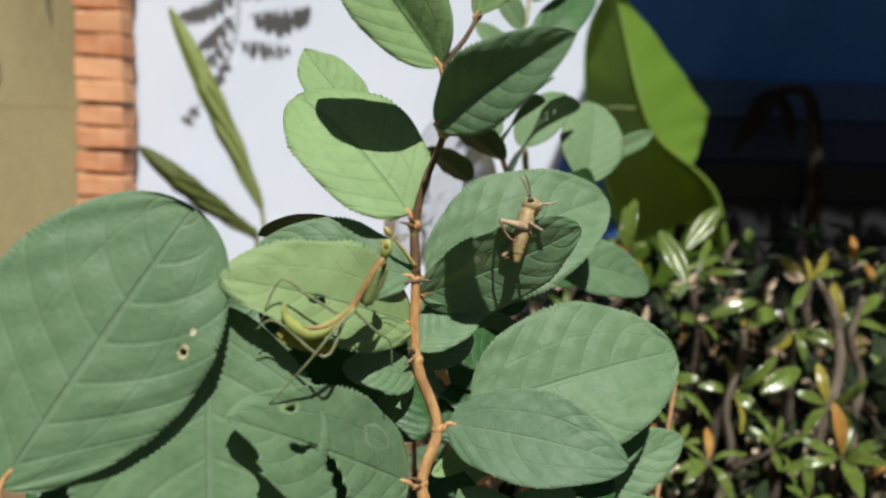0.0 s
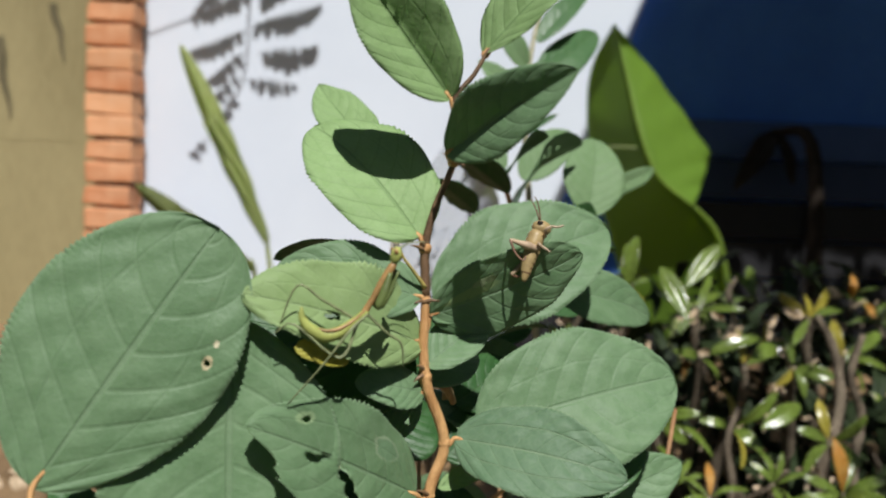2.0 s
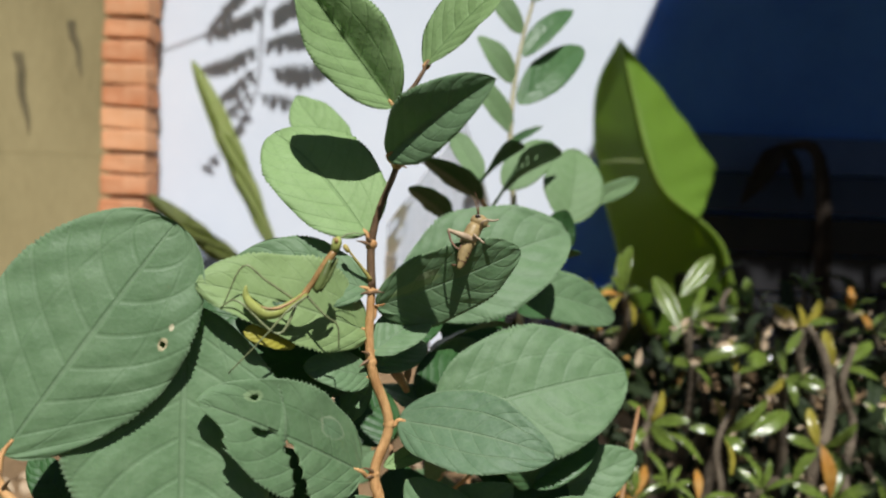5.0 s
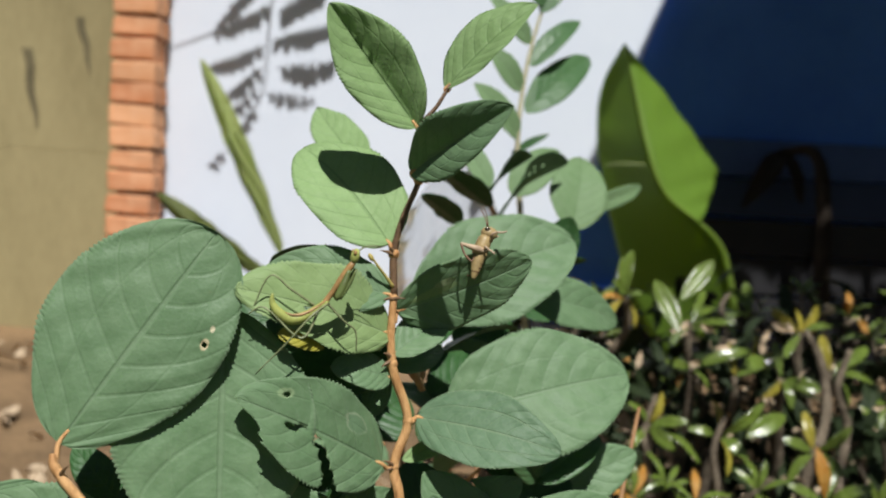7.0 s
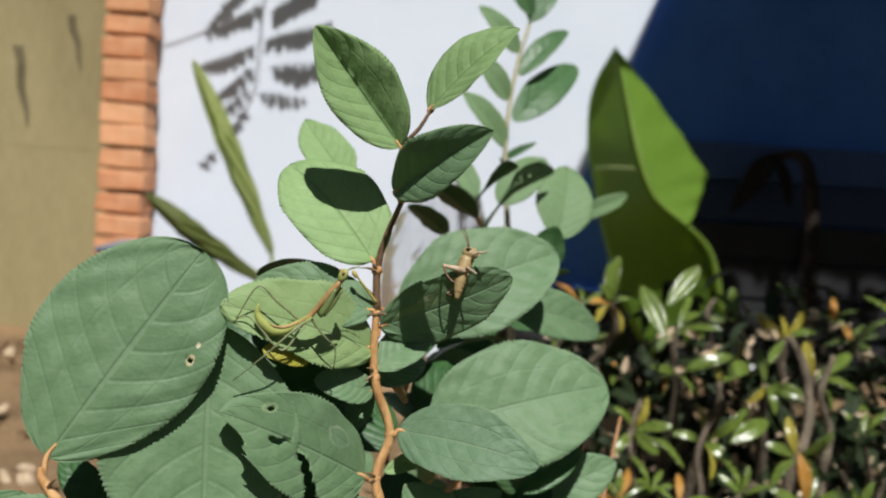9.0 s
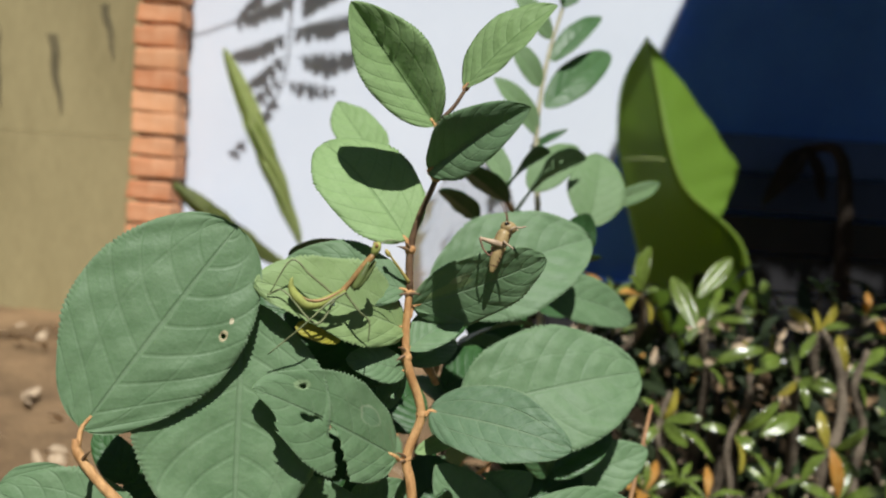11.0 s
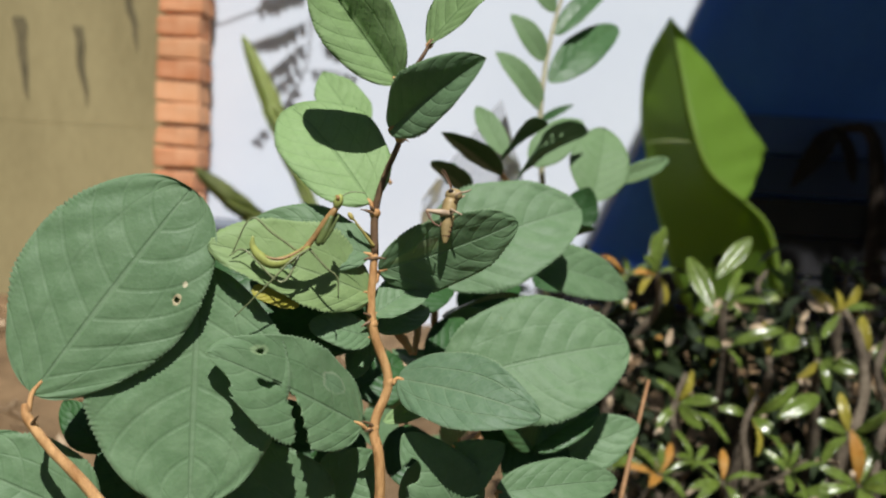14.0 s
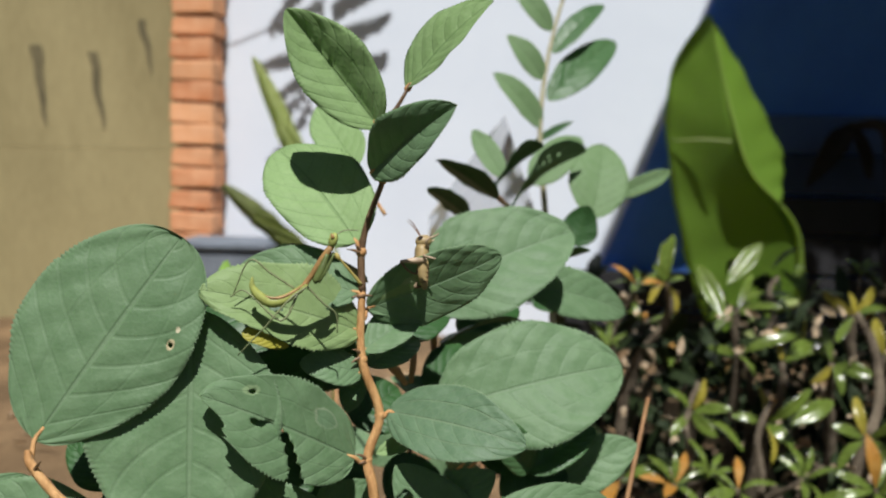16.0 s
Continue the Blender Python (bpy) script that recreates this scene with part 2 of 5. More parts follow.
def brick_material():
    n = Nodes("fired_orange_brick")
    info = n.add("ObjectInfo")
    ramp = n.mix(info.outputs["Random"], (0.56, 0.205, 0.085), (0.80, 0.40, 0.20))
    big = n.step(n.noise(14, 4), 0.3, 0.75)
    c = n.mix(n.math("MULTIPLY", big, 0.55), ramp, (0.82, 0.50, 0.31))
    grain = n.noise(190, 6, 0.75)
    c = n.mix(n.math("MULTIPLY", n.step(grain, 0.6, 0.8), 0.4), c, (0.30, 0.12, 0.06))
    n.bump(grain, 0.6, 0.003)
    return n.done(c, 0.9, 0.2)


BRICK = brick_material()


def plain(name, color, rough=0.4, spec=0.5):
    n = Nodes(name)
    g = n.noise(900, 4)
    n.bump(g, 0.2, 0.0003)
    return n.done(n.mix(n.step(n.noise(300, 3), 0.35, 0.65), color, tuple(0.72 * x for x in color)), rough, spec)


HOPPER = plain("hopper_tan_skin", (0.40, 0.29, 0.13), 0.45)
HOPPER_DARK = plain("hopper_brown_skin", (0.20, 0.10, 0.055), 0.5)
HOPPER_LEG = plain("hopper_pale_leg", (0.52, 0.38, 0.25), 0.45)
EYE_DARK = plain("insect_eye", (0.025, 0.015, 0.01), 0.15, 0.8)
MANTIS = plain("mantis_green_skin", (0.40, 0.44, 0.12), 0.4)
MANTIS_DARK = plain("mantis_olive_skin", (0.13, 0.17, 0.05), 0.45)
MANTIS_RED = plain("mantis_red_stripe", (0.38, 0.22, 0.08), 0.45)
MANTIS_LEG = plain("mantis_grey_leg", (0.24, 0.27, 0.13), 0.45)


def clear_plastic():
    n = Nodes("thin_clear_plastic")
    n.bump(n.noise(30, 5, 0.6), 0.8, 0.004)
    n.p.inputs["Transmission Weight"].default_value = 1.0
    n.p.inputs["IOR"].default_value = 1.15
    m = n.done((0.90, 0.92, 0.95), 0.12, 0.7)
    milk = n.add("BsdfTranslucent")
    both = n.add("MixShader")
    both.inputs[0].default_value = 0.35
    n.link(n.p.outputs[0], both.inputs[1])
    n.link(milk.outputs[0], both.inputs[2])
    n.link(both.outputs[0], n.out.inputs[0])
    return m


PLASTIC = clear_plastic()


# ---- builders ----
def thing(name, at, label, category, group="", kind=""):
    ob = new(name)
    ob.empty_display_size = 0.02
    ob.location = at
    return tagged(ob, label, category, group, kind)


def origin(ob):
    p = Vector(ob.location)
    while ob.parent:
        ob = ob.parent
        p += Vector(ob.location)
    return p


def part(name, bm, material, parent=None, label="", smooth=True, shift=True):
    """Links bm, built in the world's metres, as one mesh under parent."""
    if parent is not None and shift:
        bmesh.ops.translate(bm, vec=-origin(parent), verts=bm.verts)
    me = bpy.data.meshes.new(name)
    bm.to_mesh(me)
    bm.free()
    for m in material if isinstance(material, (list, tuple)) else [material]:
        me.materials.append(m)
    if smooth:
        me.polygons.foreach_set("use_smooth", [True] * len(me.polygons))
    ob = new(name, me)
    ob.parent = parent
    if label:
        ob["label"] = label
    return ob


def tube(bm, points, radii, seg=8, cap=True, jitter=0.0):
    """A rounded rod through points, with a radius at each."""
    pts = [Vector(p) for p in points]
    rings = []
    side = None
    for i, p in enumerate(pts):
        d = (pts[min(i + 1, len(pts) - 1)] - pts[max(i - 1, 0)]).normalized()
        if side is None:
            side = d.orthogonal().normalized()
        side = (side - d * side.dot(d)).normalized()
        up = d.cross(side)
        ring = []
        for k in range(seg):
            a = math.tau * k / seg
            r = radii[i] * (1 + jitter * random.uniform(-1, 1))
            ring.append(bm.verts.new(p + (side * math.cos(a) + up * math.sin(a)) * r))
        rings.append(ring)
    for a, b in zip(rings, rings[1:]):
        for k in range(seg):
            bm.faces.new((a[k], a[(k + 1) % seg], b[(k + 1) % seg], b[k]))
    if cap:
        bm.faces.new(rings[0][::-1])
        bm.faces.new(rings[-1])
    return bm


def smooth_line(points, n=6):
    """Points along a Catmull-Rom curve through points."""
    p = [Vector(q) for q in points]
    p = [p[0] * 2 - p[1]] + p + [p[-1] * 2 - p[-2]]
    out = []
    for i in range(1, len(p) - 2):
        for k in range(n):
            t = k / n
            a, b, c, d = p[i - 1:i + 3]
            out.append(0.5 * (2 * b + (c - a) * t + (2 * a - 5 * b + 4 * c - d) * t * t + (3 * b - a - 3 * c + d) * t ** 3))
    return out + [p[-2]]


def smooth_values(values, n=6):
    out = []
    for a, b in zip(values, values[1:]):
        out += [a + (b - a) * k / n for k in range(n)]
    return out + [values[-1]]


def rod(points, radii, seg=8, n=5, jitter=0.0):
    bm = bmesh.new()
    return tube(bm, smooth_line(points, n), smooth_values(radii, n), seg, True, jitter)


def blob(bm, centre, size, turn=(0, 0, 0), u=12, v=8):
    m = Matrix.Translation(centre) @ Euler([radians(a) for a in turn]).to_matrix().to_4x4() @ Matrix.Diagonal((*size, 1))
    bmesh.ops.create_uvsphere(bm, u_segments=u, v_segments=v, radius=1, matrix=m)
    return bm


def box(bm, lo, hi, bevel=0.0, rough=0.0):
    c, s = [(a + b) / 2 for a, b in zip(lo, hi)], [b - a for a, b in zip(lo, hi)]
    made = bmesh.ops.create_cube(bm, size=1, matrix=Matrix.Translation(c) @ Matrix.Diagonal((*s, 1)))
    if rough:
        for v in made["verts"]:
            v.co += Vector([random.uniform(-rough, rough) for _ in range(3)])
    if bevel:
        edges = list({e for v in made["verts"] for e in v.link_edges})
        bmesh.ops.bevel(bm, geom=edges, offset=bevel, segments=2, affect="EDGES")
    return bm


def leaf_mesh(length, width, fold=0.15, droop=0.15, twist=0.0, broad=0.86, full=0.62, teeth=24, tooth=0.065, holes=(),
              wave=0.02, seed=0, along=0, across=7, thick=0.00028, curl=0.0, skew=0.0, quilt=0.003):
    """A leaf from the origin along +x, its upper side towards +z. holes: (s, v, radius along, radius across) with v from -1 to 1.
    curl: bends the tip half up (+) or down."""
    rnd = random.Random(seed)
    along = along or max(24, 3 * teeth)
    ph = [rnd.uniform(0, 6.28) for _ in range(4)]
    bm = bmesh.new()
    uvl = bm.loops.layers.uv.new("uv")

    def place(s, v):
        w = max(math.sin(math.pi * s ** broad), 0.0) ** full * width / 2
        a = abs(v)
        u = s * teeth + 0.5 * math.sin(9 * s + ph[0])
        saw = (u % 1.0) * (0.55 + 0.45 * math.sin(12.9 * math.floor(u) + ph[1]))
        w *= 1 + tooth * (saw - 0.35) * min(1.0, 6 * s) * a ** 10 + 0.02 * math.sin(11 * s + ph[1])
        y = v * w * (1 + skew * v)
        z = fold * a * w - fold * 0.35 * a * a * w
        z += wave * width * math.sin(7 * s + ph[2] + 2 * v) * a * a + 0.4 * wave * width * math.sin(15 * s + ph[3] - 3 * v) * a ** 3
        z += 0.012 * width * math.sin(23 * s + 5 * v + ph[0]) * math.cos(9 * v + 4 * s + ph[1]) * a
        z += quilt * width * math.cos(math.tau * 7.0 * (s - 0.15 * (a * a + a))) * min(1.0, 3 * a) * (1 - a * a) * math.sin(math.pi * min(1.0, s))
        z -= 0.6 * quilt * width * math.exp(-(a / 0.10) ** 2)
        x = s * length * (1 - 0.18 * droop * droop * s)
        z -= math.sin(droop * s * s * 2) * length * s * 0.5
        z += curl * length * max(0, s - 0.55) ** 2 * 2
        return x, y, z + y * math.sin(twist * s)

    def rim(c, s, v):
        return math.sqrt(1 + 0.25 * math.sin(5 * math.atan2(s - c[0], v - c[1]) + 9 * c[0])) if c[2] > 0.03 else 1.0

    def away(c, s, v):
        return math.hypot((s - c[0]) / c[2], (v - c[1]) / c[3])

    kept, cut = {}, {}
    for i in range(along):
        for k in range(2 * across):
            s, v = (i + 0.5) / along, (k + 0.5) / across - 1
            gone = [c for c in holes if away(c, s, v) < rim(c, s, v)]
            if gone:
                for q in ((i, k), (i + 1, k), (i + 1, k + 1), (i, k + 1)):
                    cut[q] = gone[0]
            else:
                kept[i, k] = -1
    top, low = {}, {}
    for (i, k) in {(i + a, k + e) for i, k in kept for a in (0, 1) for e in (0, 1)}:
        s, v = i / along, k / across - 1
        if (i, k) in cut and abs(v) < 1:
            c = cut[i, k]
            g = rim(c, s, v) / max(away(c, s, v), 0.2)
            s, v = c[0] + (s - c[0]) * g, max(-1.0, min(1.0, c[1] + (v - c[1]) * g))
        x, y, z = place(min(max(s, 0.0), 1.0), v)
        top[i, k] = bm.verts.new((x, y, z)), (s, v / 2 + 0.5)
        low[i, k] = bm.verts.new((x, y, z - thick * (1 - abs(v) * 0.7))), (s, v / 2 + 0.5)
    for i, k in kept:
        for grid, side in ((top, 0), (low, 1)):
            q = [grid[i, k], grid[i + 1, k], grid[i + 1, k + 1], grid[i, k + 1]]
            q = q[::-1] if side else q
            f = bm.faces.new([a for a, _ in q])
            f.material_index = side
            for lp, (_, st) in zip(f.loops, q):
                lp[uvl].uv = st
    for (i, k) in kept:
        for di, dk, e in ((0, -1, ((0, 0), (1, 0))), (0, 1, ((1, 1), (0, 1))), (-1, 0, ((0, 1), (0, 0))), (1, 0, ((1, 0), (1, 1)))):
            if (i + di, k + dk) not in kept:
                (a, b), (c, d) = e
                q = [top[i + c, k + d][0], top[i + a, k + b][0], low[i + a, k + b][0], low[i + c, k + d][0]]
                f = bm.faces.new(q)
                f.material_index = 1
                for lp in f.loops:
                    lp[uvl].uv = (i / along, k / (2 * across))
    bmesh.ops.delete(bm, geom=[v for v in bm.verts if not v.link_faces], context="VERTS")
    return bm


FACE = Vector((0.05, -0.86, 0.5))


def frame_of(base, tip, roll=0.0, face=None):
    x = (Vector(tip) - Vector(base)).normalized()
    z = Vector(face) if face else FACE
    z = (z - x * z.dot(x)).normalized()
    y = z.cross(x)
    return Matrix((x, y, z)).transposed().to_4x4() @ pose(0, 0, 0, roll)


def leaf(plant, base, tip, width, roll=0.0, skins=None, stalk=None, stalk_mat=None, name="leaf", label="", face=None, **shape):
    """One leaf of a plant from base to tip, with its stalk from a point of the stem."""
    base, tip = Vector(base), Vector(tip)
    length = (tip - base).length
    bm = leaf_mesh(length, width, seed=len(bpy.data.objects), **shape)
    end = max(bm.verts, key=lambda q: q.co.x).co
    fit = length / math.hypot(end.x, end.z)
    m = Matrix.Translation(base) @ frame_of(base, tip, roll, face) @ pose(0, 0, 0, 0, math.degrees(math.atan2(end.z, end.x))) @ Matrix.Diagonal((fit, 1, fit, 1))
    bmesh.ops.transform(bm, matrix=m, verts=bm.verts)
    ob = part(name, bm, skins or [LEAF_TOP, LEAF_UNDER], plant, label)
    if stalk:
        mid = (Vector(stalk) + base) / 2 - Vector((0, 0, 0.0015))
        part("petiole", rod([stalk, mid, base, base + (tip - base) * 0.06], [0.0012, 0.0009, 0.0009, 0.0005], 6, 3), stalk_mat or TAN_BARK, ob, "thin orange leaf stalk")
    return ob


# ---- the setting ----
def ground():
    bm = bmesh.new()
    bmesh.ops.create_grid(bm, x_segments=120, y_segments=120, size=3.2, matrix=Matrix.Translation((0, 0.4, 0)))
    for v in bm.verts:
        v.co.z = 0.025 * noise.noise(v.co * 3.0) + 0.012 * noise.noise(v.co * 14.0)
    for f in bm.faces:
        at = f.calc_center_median()
        # Ground out of view is coloured dark to weaken bounce light.
        f.material_index = 1 if at.y + 0.25 * noise.noise(at * 2.0) < 0.3 or at.x > 1.9 else 0
    ob = part("ground", bm, [SOIL, DARK_GROUND])
    tagged(ob, "bare dry brown garden soil, darkened out of view against bounce light", "ground", kind="structure")
    far = bmesh.new()
    bmesh.ops.create_circle(far, cap_ends=True, segments=48, radius=400, matrix=Matrix.Translation((0, 0, -0.06)))
    tagged(part("ground_far", far, DARK_GROUND), "ground reaching away all around, kept dark against bounce light", "ground", kind="structure")


def litter():
    """Dry leaves and crumbs on the soil."""
    rnd = random.Random(4)
    bm = bmesh.new()
    for _ in range(420):
        x, y = rnd.uniform(-1.9, 1.8), rnd.uniform(0.35, 2.7)
        one = leaf_mesh(rnd.uniform(0.03, 0.075), rnd.uniform(0.012, 0.035), 0.5, rnd.uniform(-0.5, 0.6), 0, teeth=0, tooth=0, along=6, across=2, seed=rnd.random())
        one.transform(pose(x, y, 0.02 + 0.025 * noise.noise(Vector((x, y, 0)) * 3.0), rnd.uniform(-40, 40), rnd.uniform(-40, 40), rnd.uniform(0, 360)))
        me = bpy.data.meshes.new("bit")
        one.to_mesh(me)
        one.free()
        bm.from_mesh(me)
        bpy.data.meshes.remove(me)
    for f in bm.faces:
        f.material_index = 0
    ob = part("leaf_litter", bm, DRY)
    tagged(ob, "scattered dry brown leaves on the soil", "leaf litter", kind="stuff")


WALL_Y = 2.80


def wall_back():
    bm = box(bmesh.new(), (-0.958, WALL_Y, -0.1), (3.2, WALL_Y + 0.14, 2.75), 0.004)
    tagged(part("wall_back", bm, WHITE, smooth=False), "white painted plaster garden wall", "wall", kind="structure")
    low = bmesh.new()
    # the ochre neighbour wall beyond the pillar, with two coats of plaster and dark streaks
    box(low, (-3.4, WALL_Y + 0.02, -0.1), (-1.066, WALL_Y + 0.16, 0.62), 0.002)
    box(low, (-3.4, WALL_Y + 0.023, 0.6195), (-1.066, WALL_Y + 0.16, 2.2), 0.002)
    side = part("wall_left", low, OCHRE, smooth=False)
    tagged(side, "ochre plaster wall stained with mould", "wall", kind="structure")
    rnd = random.Random(9)
    for k in range(5):
        x = -1.24 - k * 0.21 + rnd.uniform(-0.04, 0.04)
        z, long = rnd.uniform(0.95, 1.25), rnd.uniform(0.15, 0.38)
        bm = bmesh.new()
        n = 12
        left, right = [], []
        for i in range(n + 1):
            s = i / n
            w = (0.012 + 0.004 * k) * (1 - s) ** 0.6 * (1 + 0.4 * noise.noise(Vector((k * 3.1, s * 5, 0)))) + 0.002
            xx = x + 0.035 * s + 0.01 * noise.noise(Vector((k, s * 3, 2)))
            left.append(bm.verts.new((xx - w, WALL_Y + 0.0165 if z - s * long < 0.62 else WALL_Y + 0.0195, z - s * long)))
            right.append(bm.verts.new((xx + w, WALL_Y + 0.0165 if z - s * long < 0.62 else WALL_Y + 0.0195, z - s * long)))
        for i in range(n):
            bm.faces.new((left[i], left[i + 1], right[i + 1], right[i]))
        part("mould_streak", bm, STAIN, side, "dark streak of mould running down")


def pillar():
    core = box(bmesh.new(), (-1.070, WALL_Y - 0.085, -0.05), (-0.955, WALL_Y + 0.01, 2.3))
    ob = part("brick_pillar", core, MORTAR, smooth=False)
    tagged(ob, "unplastered orange brick pillar at the wall's end", "pillar", kind="structure")
    rnd = random.Random(2)
    shapes = []
    for _ in range(7):
        bm = box(bmesh.new(), (-0.074, -0.05, -0.0312), (0.074, 0.05, 0.0312), 0, 0.0045)
        bmesh.ops.bevel(bm, geom=list(bm.edges), offset=0.005, segments=1, affect="EDGES")
        me = bpy.data.meshes.new("brick")
        bm.to_mesh(me)
        bm.free()
        me.materials.append(BRICK)
        shapes.append(me)
    z, k = 0.03, 0
    while z < 2.28:
        b = new("brick", shapes[rnd.randrange(7)])
        b.parent = ob
        lean = 0.020 * (z - 0.7)
        b.matrix_basis = pose(-1.010 + lean + rnd.uniform(-0.006, 0.006), WALL_Y - 0.082 + rnd.uniform(-0.004, 0.004), z, rnd.uniform(-2, 2), rnd.uniform(-1.6, 1.6), rnd.uniform(-2.5, 2.5) - 4)
        z += 0.0705 + rnd.uniform(-0.002, 0.002)
        k += 1


def porch():
    """An unseen lean-to roof at the wall, added to cast the shade on it."""
    z = 2.6
    x0 = (0.6872, 2.8000, 1.2137)[0] + 0.383 * (z - (0.6872, 2.8000, 1.2137)[2])
    bm = bmesh.new()
    n = 60
    rows = []
    for i in range(n + 1):
        h = 0.012 * math.cos(i * 2.1)
        rows.append([bm.verts.new((x0 - skew + (2.6 + skew) * i / n, y, z + h + dz)) for dz in (0, 0.006) for y, skew in ((1.3, 0.63), (WALL_Y, 0.0))])
    for a, b in zip(rows, rows[1:]):
        bm.faces.new((a[0], b[0], b[1], a[1]))
        bm.faces.new((a[2], a[3], b[3], b[2]))
        bm.faces.new((a[0], a[2], b[2], b[0]))
        bm.faces.new((a[1], b[1], b[3], a[3]))
    roof = thing("shade_roof", (x0 + 1, 1.3, z), "unseen corrugated lean-to roof added to shade the wall", "roof", kind="structure")
    part("roof_sheet", bm, ROOF, roof)
    for y in (1.4, 2.1):
        part("rafter", box(bmesh.new(), (x0 + 0.03, y, z - 0.08), (x0 + 2.6, y + 0.05, z - 0.02), 0.004), CHARCOAL, roof, smooth=False)
    for y in (1.4,):
        part("post", box(bmesh.new(), (x0 + 1.7, y, 0), (x0 + 1.78, y + 0.08, z - 0.02), 0.004), CHARCOAL, roof, smooth=False)
    # Sheet added in the outline of the wall's shade, its darkness put into colour.
    sheet = thing("tarpaulin", (1.4, WALL_Y - 0.03, 0.0), "navy sheet added to stand for the deep shade on the wall", "tarpaulin")
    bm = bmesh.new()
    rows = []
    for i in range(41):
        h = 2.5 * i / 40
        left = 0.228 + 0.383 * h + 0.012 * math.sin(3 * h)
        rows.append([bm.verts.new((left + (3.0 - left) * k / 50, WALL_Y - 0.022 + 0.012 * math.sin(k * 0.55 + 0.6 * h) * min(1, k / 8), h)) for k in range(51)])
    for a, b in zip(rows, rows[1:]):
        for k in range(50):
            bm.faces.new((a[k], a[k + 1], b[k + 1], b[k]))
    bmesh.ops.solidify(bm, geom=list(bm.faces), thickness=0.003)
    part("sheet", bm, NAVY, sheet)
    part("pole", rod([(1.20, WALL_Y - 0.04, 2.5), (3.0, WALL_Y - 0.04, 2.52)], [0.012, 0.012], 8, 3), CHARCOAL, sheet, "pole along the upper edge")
    # Unseen wall, added to keep sky light off the shaded part.
    end = box(bmesh.new(), (3.06, 1.3, -0.05), (3.2, WALL_Y - 0.04, 2.59), 0.004)
    tagged(part("wall_end", end, CHARCOAL, smooth=False), "unseen dark end wall added to keep sky light out", "wall", kind="structure")


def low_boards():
    # Boards added to stand for the dark shade behind the shrub.
    t = thing("wall_shade_boards", (0.9, 2.72, 0.0), "dark boarding added for the shade behind the glossy shrub", "fence", kind="structure")
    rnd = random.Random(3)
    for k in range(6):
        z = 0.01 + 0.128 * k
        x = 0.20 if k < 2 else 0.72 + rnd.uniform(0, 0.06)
        part("board", box(bmesh.new(), (x, 2.72, z), (3.0, 2.745, z + 0.122 + rnd.uniform(-0.006, 0.0)), 0.004, 0.003), SHADE_STEP_BLUE if k == 5 else SHADE_STEP_DEEP if k == 4 else CHARCOAL, t, smooth=False)
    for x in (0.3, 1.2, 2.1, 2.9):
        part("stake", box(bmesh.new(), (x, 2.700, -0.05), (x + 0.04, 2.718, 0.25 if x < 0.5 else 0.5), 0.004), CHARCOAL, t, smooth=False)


def cement_block():
    t = thing("cement_block", (-0.93, 2.5, 0), "grey cement block planter before the white wall", "planter")
    part("body", box(bmesh.new(), (-0.983, 2.43, 0.0), (-0.696, 2.67, 0.320), 0.012, 0.004), CEMENT, t, smooth=False)
    part("rim", box(bmesh.new(), (-0.993, 2.42, 0.319), (-0.686, 2.68, 0.342), 0.008, 0.003), CEMENT, t, smooth=False)


ground()
litter()
wall_back()
pillar()
porch()
low_boards()
cement_block()


